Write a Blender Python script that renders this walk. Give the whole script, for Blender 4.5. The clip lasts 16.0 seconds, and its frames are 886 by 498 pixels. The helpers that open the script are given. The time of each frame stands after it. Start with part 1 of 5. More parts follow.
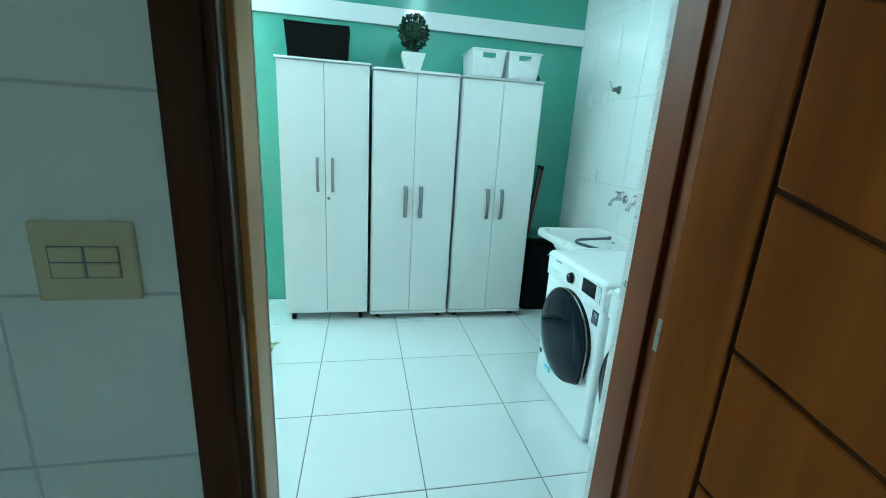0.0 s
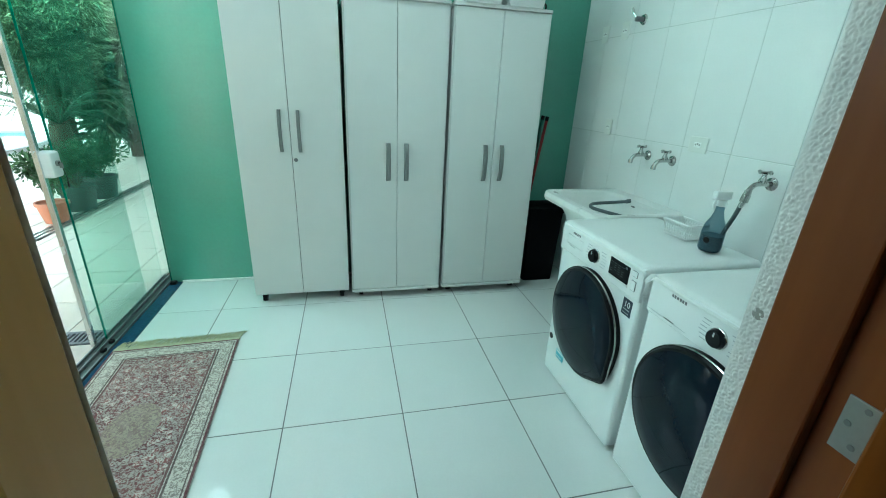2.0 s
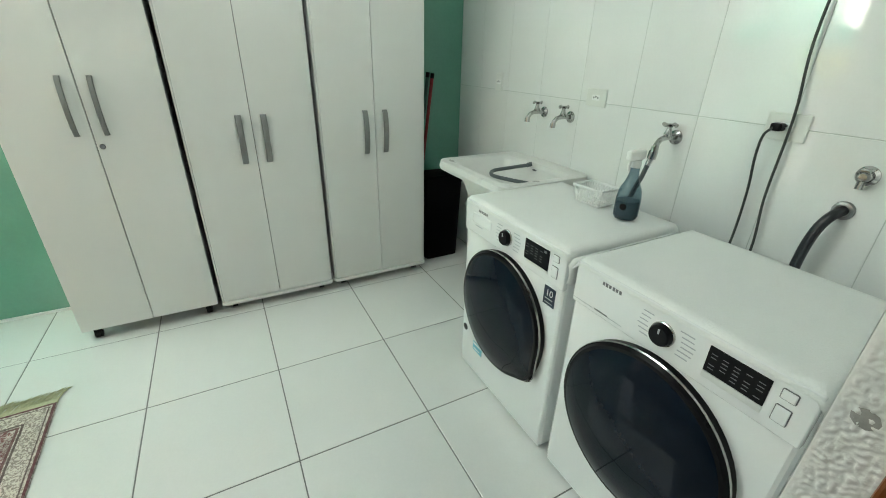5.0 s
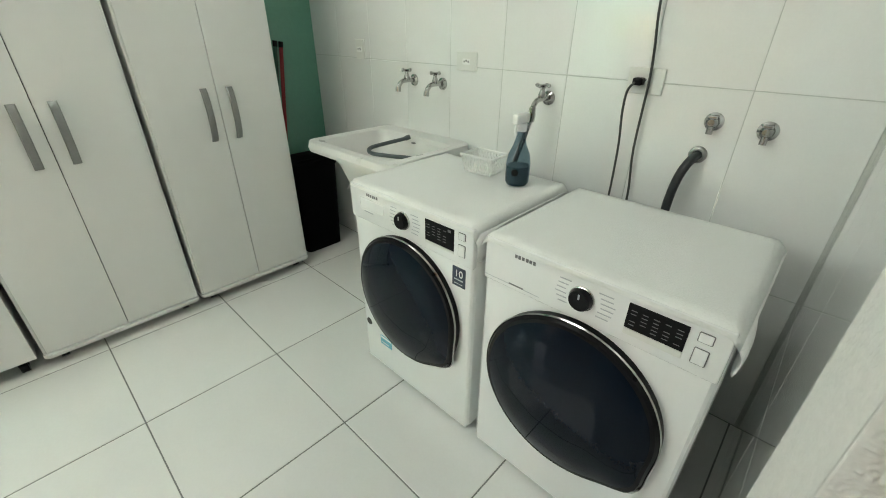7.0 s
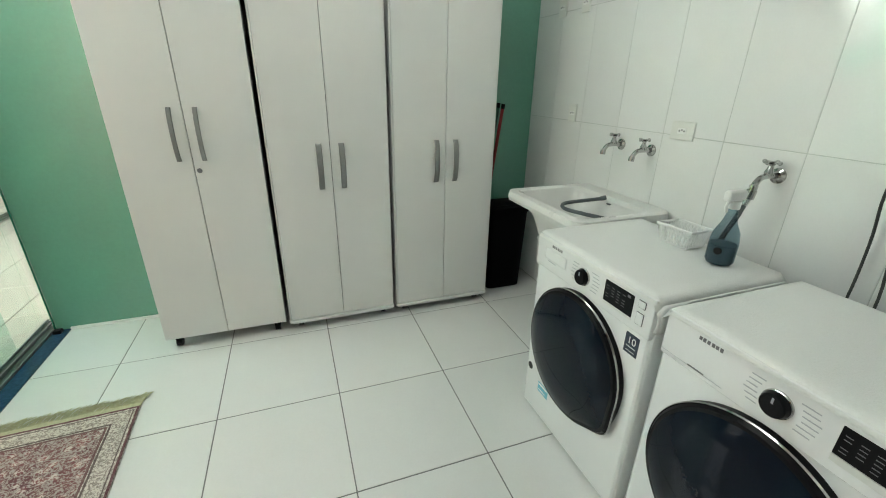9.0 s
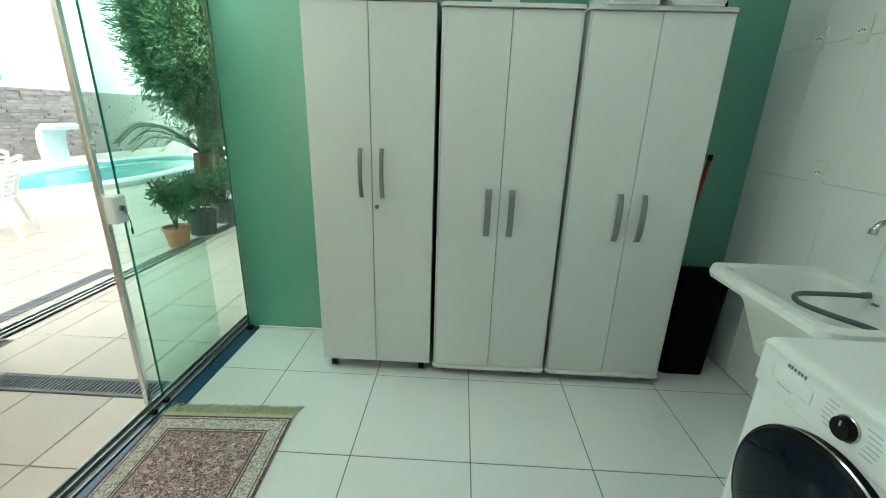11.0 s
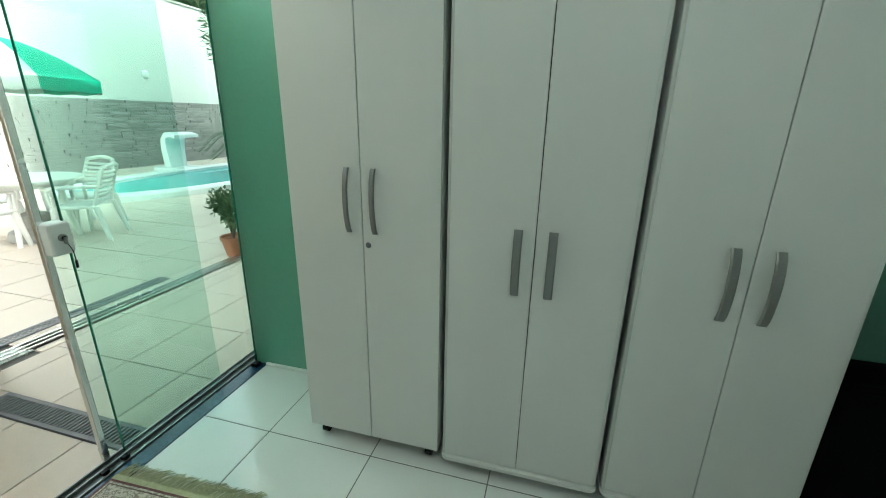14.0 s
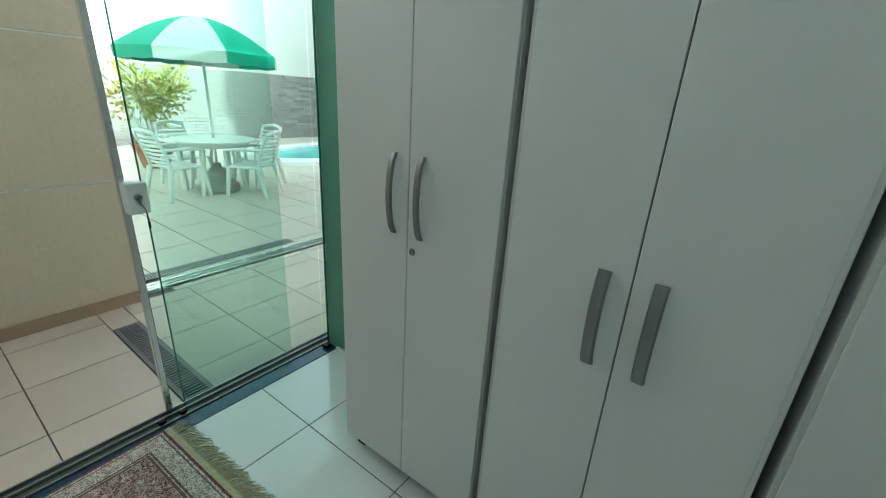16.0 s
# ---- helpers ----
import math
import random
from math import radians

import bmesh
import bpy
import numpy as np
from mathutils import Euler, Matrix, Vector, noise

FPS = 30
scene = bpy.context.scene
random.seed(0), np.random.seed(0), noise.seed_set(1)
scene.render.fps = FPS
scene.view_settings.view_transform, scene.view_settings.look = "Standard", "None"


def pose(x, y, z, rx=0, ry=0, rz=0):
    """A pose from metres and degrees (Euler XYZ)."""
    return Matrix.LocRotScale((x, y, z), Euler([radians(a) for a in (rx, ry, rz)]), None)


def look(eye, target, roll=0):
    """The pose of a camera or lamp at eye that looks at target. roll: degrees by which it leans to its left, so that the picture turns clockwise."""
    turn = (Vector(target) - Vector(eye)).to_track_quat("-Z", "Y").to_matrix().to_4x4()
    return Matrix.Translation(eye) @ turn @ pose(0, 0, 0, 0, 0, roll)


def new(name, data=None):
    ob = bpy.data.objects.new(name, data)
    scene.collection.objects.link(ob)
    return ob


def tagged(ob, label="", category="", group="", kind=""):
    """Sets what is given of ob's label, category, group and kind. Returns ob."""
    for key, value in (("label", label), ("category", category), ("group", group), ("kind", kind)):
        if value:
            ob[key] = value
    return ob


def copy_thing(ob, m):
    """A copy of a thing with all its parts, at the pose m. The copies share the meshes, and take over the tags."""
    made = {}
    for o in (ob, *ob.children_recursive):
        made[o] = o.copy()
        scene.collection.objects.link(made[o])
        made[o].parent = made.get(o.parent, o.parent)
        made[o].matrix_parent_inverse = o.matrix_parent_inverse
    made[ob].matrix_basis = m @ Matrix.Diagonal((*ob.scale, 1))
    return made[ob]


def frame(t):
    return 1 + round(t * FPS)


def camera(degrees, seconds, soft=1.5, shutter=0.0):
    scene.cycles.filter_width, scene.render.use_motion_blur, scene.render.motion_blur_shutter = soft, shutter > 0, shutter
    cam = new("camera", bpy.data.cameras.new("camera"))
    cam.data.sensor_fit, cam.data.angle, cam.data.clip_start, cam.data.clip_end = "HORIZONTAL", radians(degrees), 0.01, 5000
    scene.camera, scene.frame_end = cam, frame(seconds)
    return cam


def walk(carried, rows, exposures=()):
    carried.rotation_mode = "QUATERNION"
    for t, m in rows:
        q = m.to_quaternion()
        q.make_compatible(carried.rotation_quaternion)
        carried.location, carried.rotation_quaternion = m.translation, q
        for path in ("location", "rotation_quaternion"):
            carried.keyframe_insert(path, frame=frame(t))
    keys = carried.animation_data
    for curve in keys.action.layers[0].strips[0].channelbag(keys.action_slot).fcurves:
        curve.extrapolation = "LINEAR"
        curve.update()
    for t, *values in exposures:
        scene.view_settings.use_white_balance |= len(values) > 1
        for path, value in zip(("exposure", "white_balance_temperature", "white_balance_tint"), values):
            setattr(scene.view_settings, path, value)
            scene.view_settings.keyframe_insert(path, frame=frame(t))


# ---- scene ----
cam = camera(94.4, 16.0, soft=1.0)
PATH = [
    (0, (0.225, 0.208, 1.416), (0.613, 2.102, 0.901), 3.4),
    (0.5, (0.192, 0.315, 1.406), (0.674, 2.179, 0.863), 2.3),
    (1, (0.216, 0.448, 1.396), (0.715, 2.294, 0.81), 2.7),
    (1.5, (0.255, 0.584, 1.397), (0.662, 2.443, 0.782), 2.9),
    (2, (0.291, 0.633, 1.379), (0.728, 2.45, 0.665), 2.7),
    (2.5, (0.313, 0.667, 1.375), (0.837, 2.444, 0.622), 2.4),
    (3, (0.33, 0.728, 1.378), (0.942, 2.462, 0.592), 1.5),
    (3.5, (0.347, 0.8, 1.379), (1.124, 2.476, 0.613), 1.7),
    (5.8, (0.508, 1.025, 1.317), (1.449, 2.523, 0.384), 0.5),
    (6, (0.514, 1.035, 1.312), (1.571, 2.453, 0.378), 0.4),
    (6.5, (0.5, 1.083, 1.32), (1.724, 2.349, 0.371), 0.4),
    (7, (0.494, 1.121, 1.316), (1.777, 2.328, 0.369), 0.6),
    (7.5, (0.488, 1.132, 1.318), (1.73, 2.376, 0.365), 1.2),
    (8, (0.475, 1.108, 1.328), (1.573, 2.502, 0.405), 0.9),
    (8.5, (0.45, 1.073, 1.34), (1.327, 2.642, 0.464), 0.9),
    (9, (0.412, 1.038, 1.365), (1.05, 2.778, 0.614), 1.0),
    (9.5, (0.379, 1.028, 1.38), (0.768, 2.851, 0.655), 1.0),
    (10, (0.363, 1.047, 1.386), (0.544, 2.913, 0.691), 1.8),
    (10.2, (0.364, 1.075, 1.396), (0.481, 2.955, 0.723), 1.7),
    (12.3, (0.524, 1.544, 1.415), (0.312, 3.443, 0.824), 1.3),
    (12.5, (0.547, 1.564, 1.417), (0.325, 3.467, 0.841), 0.9),
    (13, (0.592, 1.671, 1.422), (0.368, 3.582, 0.875), 0.7),
    (13.5, (0.616, 1.821, 1.427), (0.277, 3.709, 0.859), 2.0),
    (14, (0.647, 1.916, 1.42), (0.144, 3.753, 0.81), 1.0),
    (14.5, (0.754, 2.044, 1.414), (0.046, 3.799, 0.767), 1.2),
    (15, (0.826, 2.15, 1.4), (-0.013, 3.83, 0.711), 1.6),
    (15.5, (0.794, 2.271, 1.398), (-0.162, 3.885, 0.703), 2.8),
    (16, (0.732, 2.379, 1.4), (-0.359, 3.905, 0.706), 3.5),
]
walk(cam, [(t, look(eye, target, roll)) for t, eye, target, roll in PATH], exposures=[(0, 3.5, 4650, -20), (0.5, 3.45, 4750, -21), (1, 3.32, 4850, -21), (1.5, 2.95, 4770, -23), (2, 3.08, 5170, -16), (3.5, 3.1, 6050, -3), (6, 3.13, 6800, 8), (7, 3.13, 6950, 10), (8.5, 3.08, 6850, 12), (10, 2.95, 6350, 2), (12.5, 2.5, 6200, -11), (14.5, 2.28, 6150, -3), (16, 1.98, 5900, -1)])

# ---- world, sun and lamps ----
world = bpy.data.worlds.new("sky")
scene.world = world
world.use_nodes = True
wn = world.node_tree
sky = wn.nodes.new("ShaderNodeTexSky")
sky.sky_type = "NISHITA"
sky.sun_disc = False
sky.sun_elevation = radians(21)
sky.sun_rotation = radians(97)
sky.dust_density = 8.0
haze = wn.nodes.new("ShaderNodeHueSaturation")
haze.inputs["Saturation"].default_value = 0.28
wn.links.new(sky.outputs[0], haze.inputs["Color"])
wn.links.new(haze.outputs[0], wn.nodes["Background"].inputs[0])
wn.nodes["Background"].inputs[1].default_value = 0.24
sun = new("sun", bpy.data.lights.new("sun", "SUN"))
sun.data.energy, sun.data.angle, sun.data.color = 2.0, radians(0.8), (1.0, 0.95, 0.88)
sun.matrix_world = look((0, 0, 20), (-18.53, 2.27, 12.83))
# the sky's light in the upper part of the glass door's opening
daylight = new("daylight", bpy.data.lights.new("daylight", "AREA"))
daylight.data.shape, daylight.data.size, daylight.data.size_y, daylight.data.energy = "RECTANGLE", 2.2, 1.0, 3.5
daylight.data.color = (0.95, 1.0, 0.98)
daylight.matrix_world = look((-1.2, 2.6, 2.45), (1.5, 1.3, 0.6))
# the lit twin-tube ceiling lamp
lamplight = new("lamplight", bpy.data.lights.new("lamplight", "AREA"))
lamplight.data.shape, lamplight.data.size, lamplight.data.size_y, lamplight.data.energy = "RECTANGLE", 0.18, 1.2, 0.25
lamplight.data.color = (0.95, 1.0, 0.96)
lamplight.matrix_world = pose(0.76, 2.3, 2.655)

# ---- mesh helpers ----
def box(bm, lo, hi, bevel=0.0, seg=2):
    """A box between two corners, its edges rounded by bevel."""
    made = bmesh.ops.create_cube(bm, size=1.0)["verts"]
    size = [b - a for a, b in zip(lo, hi)]
    mid = [(a + b) / 2 for a, b in zip(lo, hi)]
    for v in made:
        v.co = Vector((v.co.x * size[0] + mid[0], v.co.y * size[1] + mid[1], v.co.z * size[2] + mid[2]))
    if bevel:
        edges = list({e for v in made for e in v.link_edges})
        bmesh.ops.bevel(bm, geom=edges, offset=bevel, segments=seg, profile=0.5, affect="EDGES")
    return bm


def boxes(*items):
    bm = bmesh.new()
    for it in items:
        box(bm, *it)
    return bm


def lathe(bm, profile, seg=24, m=Matrix()):
    """A surface turned round z from (radius, height) pairs."""
    rings = []
    for r, z in profile:
        if r < 1e-6:
            rings.append([bm.verts.new(m @ Vector((0, 0, z)))])
        else:
            rings.append([bm.verts.new(m @ Vector((r * math.cos(a * math.tau / seg), r * math.sin(a * math.tau / seg), z))) for a in range(seg)])
    for lo, hi in zip(rings, rings[1:]):
        for i in range(seg):
            j = (i + 1) % seg
            if len(lo) == 1 and len(hi) == 1:
                continue
            if len(lo) == 1:
                bm.faces.new((lo[0], hi[j], hi[i]))
            elif len(hi) == 1:
                bm.faces.new((lo[i], lo[j], hi[0]))
            else:
                bm.faces.new((lo[i], lo[j], hi[j], hi[i]))
    return bm


def smooth_line(points, steps=6):
    """A curve through the points (Catmull-Rom)."""
    pts = [Vector(p) for p in points]
    pts = [pts[0] * 2 - pts[1]] + pts + [pts[-1] * 2 - pts[-2]]
    out = []
    for a, b, c, d in zip(pts, pts[1:], pts[2:], pts[3:]):
        for k in range(steps):
            t = k / steps
            out.append(0.5 * (2 * b + (c - a) * t + (2 * a - 5 * b + 4 * c - d) * t * t + (3 * b - a - 3 * c + d) * t ** 3))
    out.append(pts[-2])
    return out


def tube(bm, points, radius, seg=8, taper=1.0, cap=True):
    """A round rod along a line of points."""
    pts = [Vector(p) for p in points]
    rings, n = [], len(pts)
    side = None
    for i, p in enumerate(pts):
        way = (pts[min(i + 1, n - 1)] - pts[max(i - 1, 0)]).normalized()
        if side is None:
            side = way.orthogonal().normalized()
        side = (side - way * side.dot(way)).normalized()
        up = way.cross(side)
        r = radius * (1 + (taper - 1) * i / max(n - 1, 1))
        rings.append([bm.verts.new(p + r * (math.cos(a * math.tau / seg) * side + math.sin(a * math.tau / seg) * up)) for a in range(seg)])
    for lo, hi in zip(rings, rings[1:]):
        for i in range(seg):
            bm.faces.new((lo[i], lo[(i + 1) % seg], hi[(i + 1) % seg], hi[i]))
    if cap:
        bm.faces.new(rings[0][::-1])
        bm.faces.new(rings[-1])
    return bm


def rod(a, b, r, seg=10):
    return tube(bmesh.new(), (a, b), r, seg)


def slab(bm, outline, z0, z1, m=Matrix()):
    """A flat plate with an outline of (x, y) pairs."""
    lo = [bm.verts.new(m @ Vector((x, y, z0))) for x, y in outline]
    hi = [bm.verts.new(m @ Vector((x, y, z1))) for x, y in outline]
    bm.faces.new(lo[::-1])
    bm.faces.new(hi)
    n = len(lo)
    for i in range(n):
        bm.faces.new((lo[i], lo[(i + 1) % n], hi[(i + 1) % n], hi[i]))
    return bm


def mesh_of(name, bm, material, smooth=True, keep=False, sharp=19):
    bmesh.ops.recalc_face_normals(bm, faces=bm.faces) if not keep else None
    me = bpy.data.meshes.new(name)
    bm.to_mesh(me)
    bm.free()
    me.materials.append(material)
    if smooth:
        me.polygons.foreach_set("use_smooth", [True] * len(me.polygons))
        me.set_sharp_from_angle(angle=radians(sharp))
    return me


def part(name, bm, material, parent, label="", smooth=True):
    """Links a bmesh as one mesh object under a thing or a part."""
    ob = new(name, mesh_of(name, bm, material, smooth))
    ob.parent = parent
    return tagged(ob, label)


def solid(name, bm, material, label="", category="", kind="", group="", m=Matrix(), smooth=True):
    """A thing or a piece of the setting that is one mesh."""
    ob = new(name, mesh_of(name, bm, material, smooth))
    ob.matrix_basis = m
    return tagged(ob, label, category, group, kind)


def thing(name, label, category, m=Matrix(), group="", kind=""):
    """An Empty at the base of a thing, to hold its parts."""
    ob = new(name)
    ob.empty_display_size = 0.1
    ob.matrix_basis = m
    return tagged(ob, label, category, group, kind)


# ---- materials ----
def material(name, colour, rough=0.5, metal=0.0, vary=0.08, scale=8.0, fine=120.0, bump=0.0, bump_scale=200.0, coat=0.0, spread=0.12, per_piece=0.0, specular=0.5, second=None, second_scale=3.0, second_cut=(0.45, 0.65)):
    """A surface with variation at two scales in colour and gloss, and fine relief."""
    mat = bpy.data.materials.new(name)
    mat.use_nodes = True
    t = mat.node_tree
    n, link = t.nodes, t.links.new
    bsdf = n["Principled BSDF"]
    bsdf.inputs["Metallic"].default_value = metal
    bsdf.inputs["Coat Weight"].default_value = coat
    bsdf.inputs["Coat Roughness"].default_value = 0.06
    bsdf.inputs["Specular IOR Level"].default_value = specular
    co = n.new("ShaderNodeTexCoord")
    big, small = n.new("ShaderNodeTexNoise"), n.new("ShaderNodeTexNoise")
    for node, s in ((big, scale), (small, fine)):
        node.inputs["Scale"].default_value = s
        node.inputs["Detail"].default_value = 4
        link(co.outputs["Object"], node.inputs["Vector"])
    add = n.new("ShaderNodeMath")
    add.operation = "ADD"
    link(big.outputs["Fac"], add.inputs[0])
    link(small.outputs["Fac"], add.inputs[1])
    span = n.new("ShaderNodeMapRange")
    span.inputs["From Min"].default_value, span.inputs["From Max"].default_value = 0.6, 1.4
    span.inputs["To Min"].default_value, span.inputs["To Max"].default_value = 1 - vary, 1 + vary
    link(add.outputs[0], span.inputs["Value"])
    value = span.outputs[0]
    if per_piece:
        info = n.new("ShaderNodeObjectInfo")
        piece = n.new("ShaderNodeMapRange")
        piece.inputs["To Min"].default_value, piece.inputs["To Max"].default_value = 1 - per_piece, 1 + per_piece
        link(info.outputs["Random"], piece.inputs["Value"])
        both = n.new("ShaderNodeMath")
        both.operation = "MULTIPLY"
        link(value, both.inputs[0])
        link(piece.outputs[0], both.inputs[1])
        value = both.outputs[0]
    hue = n.new("ShaderNodeVectorMath")
    hue.operation = "SCALE"
    if second:
        mix = n.new("ShaderNodeMix")
        mix.data_type = "RGBA"
        mix.inputs["A"].default_value, mix.inputs["B"].default_value = (*colour, 1), (*second, 1)
        cut = n.new("ShaderNodeTexNoise")
        cut.inputs["Scale"].default_value, cut.inputs["Detail"].default_value = second_scale, 6
        link(co.outputs["Object"], cut.inputs["Vector"])
        ramp = n.new("ShaderNodeMapRange")
        ramp.inputs["From Min"].default_value, ramp.inputs["From Max"].default_value = second_cut
        link(cut.outputs["Fac"], ramp.inputs["Value"])
        link(ramp.outputs[0], mix.inputs["Factor"])
        link(mix.outputs["Result"], hue.inputs[0])
    else:
        hue.inputs[0].default_value = colour
    link(value, hue.inputs["Scale"])
    link(hue.outputs[0], bsdf.inputs["Base Color"])
    gloss = n.new("ShaderNodeMapRange")
    gloss.inputs["From Min"].default_value, gloss.inputs["From Max"].default_value = 0.3, 0.7
    gloss.inputs["To Min"].default_value, gloss.inputs["To Max"].default_value = max(rough * (1 - spread), 0.0), min(rough * (1 + spread), 1.0)
    link(big.outputs["Fac"], gloss.inputs["Value"])
    link(gloss.outputs[0], bsdf.inputs["Roughness"])
    if bump:
        grain = n.new("ShaderNodeTexNoise")
        grain.inputs["Scale"].default_value, grain.inputs["Detail"].default_value = bump_scale, 3
        link(co.outputs["Object"], grain.inputs["Vector"])
        relief = n.new("ShaderNodeBump")
        relief.inputs["Strength"].default_value, relief.inputs["Distance"].default_value = min(bump, 1.0), 0.002
        link(grain.outputs["Fac"], relief.inputs["Height"])
        link(relief.outputs[0], bsdf.inputs["Normal"])
    return mat


def wood(name, dark, light, rough=0.35, along=(1, 1, 0.06), scale=14.0):
    """Varnished wood with the grain drawn out along one axis."""
    mat = material(name, dark, rough, vary=0.12, scale=3.0, fine=60.0)
    t = mat.node_tree
    n, link = t.nodes, t.links.new
    bsdf = n["Principled BSDF"]
    co, stretch = n.new("ShaderNodeTexCoord"), n.new("ShaderNodeMapping")
    stretch.inputs["Scale"].default_value = along
    grain = n.new("ShaderNodeTexNoise")
    grain.inputs["Scale"].default_value, grain.inputs["Detail"].default_value = scale, 8
    grain.inputs["Distortion"].default_value = 0.6
    link(co.outputs["Object"], stretch.inputs["Vector"])
    link(stretch.outputs[0], grain.inputs["Vector"])
    ramp = n.new("ShaderNodeValToRGB")
    ramp.color_ramp.elements[0].position, ramp.color_ramp.elements[1].position = 0.3, 0.72
    ramp.color_ramp.elements[0].color, ramp.color_ramp.elements[1].color = (*dark, 1), (*light, 1)
    link(grain.outputs["Fac"], ramp.inputs["Fac"])
    link(ramp.outputs["Color"], bsdf.inputs["Base Color"])
    relief = n.new("ShaderNodeBump")
    relief.inputs["Strength"].default_value, relief.inputs["Distance"].default_value = 0.15, 0.001
    link(grain.outputs["Fac"], relief.inputs["Height"])
    link(relief.outputs[0], bsdf.inputs["Normal"])
    bsdf.inputs["Coat Weight"].default_value = 0.02
    bsdf.inputs["Specular IOR Level"].default_value = 0.18
    bsdf.inputs["Coat Roughness"].default_value = 0.2
    return mat


def pane_material(name, tint, gloss_rough=0.0):
    """Thin clear glass: tinted light goes straight through, and the surface mirrors."""
    mat = bpy.data.materials.new(name)
    mat.use_nodes = True
    t = mat.node_tree
    n, link = t.nodes, t.links.new
    n.remove(n["Principled BSDF"])
    clear, shine, mix, facing = n.new("ShaderNodeBsdfTransparent"), n.new("ShaderNodeBsdfGlossy"), n.new("ShaderNodeMixShader"), n.new("ShaderNodeLayerWeight")
    clear.inputs["Color"].default_value = (*tint, 1)
    shine.inputs["Roughness"].default_value = gloss_rough
    facing.inputs["Blend"].default_value = 0.5
    power, span = n.new("ShaderNodeMath"), n.new("ShaderNodeMapRange")
    power.operation = "POWER"
    power.inputs[1].default_value = 5.0
    span.inputs["To Min"].default_value, span.inputs["To Max"].default_value = 0.04, 0.9
    link(facing.outputs["Facing"], power.inputs[0])
    link(power.outputs[0], span.inputs["Value"])
    link(span.outputs[0], mix.inputs[0])
    link(clear.outputs[0], mix.inputs[1])
    link(shine.outputs[0], mix.inputs[2])
    link(mix.outputs[0], n["Material Output"].inputs["Surface"])
    return mat


def glow_material(name, colour, strength):
    mat = bpy.data.materials.new(name)
    mat.use_nodes = True
    bsdf = mat.node_tree.nodes["Principled BSDF"]
    bsdf.inputs["Base Color"].default_value = (*colour, 1)
    bsdf.inputs["Emission Color"].default_value = (*colour, 1)
    bsdf.inputs["Emission Strength"].default_value = strength
    return mat


WHITE_TILE = material("glazed white wall tile", (0.78, 0.79, 0.78), 0.05, vary=0.02, scale=3, per_piece=0.015, bump=0.05, bump_scale=7, coat=1.0)
KITCHEN_TILE = material("glazed grey-white kitchen tile", (0.70, 0.74, 0.64), 0.2, vary=0.03, scale=3, per_piece=0.02)
GROUT = material("pale grout", (0.5, 0.52, 0.5), 0.8, vary=0.1, fine=200)
FLOOR_GROUT = material("grey floor grout", (0.17, 0.175, 0.17), 0.85, vary=0.15, fine=200)
FLOOR_TILE = material("polished white porcelain tile", (0.74, 0.75, 0.735), 0.06, vary=0.025, scale=2, per_piece=0.02, spread=0.5, bump=0.03, bump_scale=5, coat=0.8)
GREEN_PAINT = material("glossy green wall paint", (0.12, 0.335, 0.245), 0.38, vary=0.05, scale=2.0, fine=60, coat=0.7, spread=0.03)
GREEN_PAINT.node_tree.nodes["Principled BSDF"].inputs["Coat Roughness"].default_value = 0.2
WHITE_PAINT = material("white wall paint", (0.78, 0.79, 0.77), 0.55, vary=0.03, scale=2, bump=0.1, bump_scale=150)
GARDEN_PAINT = material("weathered off-white garden wall paint", (0.57, 0.58, 0.56), 0.75, vary=0.05, scale=0.8, fine=30, bump=0.2, bump_scale=60)
PLASTER = material("rough white textured plaster", (0.76, 0.755, 0.73), 0.85, vary=0.06, scale=20, bump=0.5, bump_scale=120)
BEIGE_WALL = material("beige outdoor wall paint", (0.66, 0.56, 0.44), 0.8, vary=0.08, scale=1.5, fine=40, bump=0.25, bump_scale=180, second=(0.5, 0.43, 0.34), second_scale=1.2, second_cut=(0.6, 0.8))
PLINTH = material("brown ceramic plinth", (0.38, 0.27, 0.18), 0.5, vary=0.15, scale=6)
TERRACE_TILE = material("matt beige terrace tile", (0.60, 0.51, 0.44), 0.5, vary=0.06, scale=3, per_piece=0.05, bump=0.1, bump_scale=90)
TERRACE_GROUT = material("terrace grout", (0.17, 0.16, 0.14), 0.9)
# the granite's blue is the sky's reflection put into the base colour
GRANITE = material("dark polished granite with sky reflection tint", (0.022, 0.06, 0.12), 0.05, vary=0.5, scale=60, fine=300)
STEEL = material("polished aluminium", (0.72, 0.73, 0.73), 0.25, metal=1.0, vary=0.05)
CHROME = material("chrome", (0.5, 0.5, 0.49), 0.12, metal=1.0, vary=0.03)
BRUSHED = material("satin grey metal handle", (0.27, 0.275, 0.27), 0.36, metal=0.75, vary=0.06, scale=30)
LAMINATE = material("white melamine laminate", (0.72, 0.73, 0.71), 0.38, vary=0.025, scale=3, fine=300, bump=0.12, bump_scale=420)
# the laminate in a darker grey, its shade put into the colour
GREY_LAMINATE = material("grey laminate with shade in the colour", (0.55, 0.56, 0.54), 0.45, vary=0.04)
# near-black colour standing in for the shade inside cabinet door gaps
GAP_SHADE = material("near-black gap shade", (0.05, 0.05, 0.05), 0.8)
BLACK_PLASTIC = material("black plastic", (0.005, 0.005, 0.006), 0.3, vary=0.2, specular=0.14)
WHITE_PLASTIC = material("white plastic", (0.78, 0.79, 0.78), 0.35, vary=0.02, scale=12)
COVER = material("embossed white vinyl sheet", (0.76, 0.77, 0.755), 0.42, vary=0.03, scale=9, fine=180, bump=0.7, bump_scale=230)
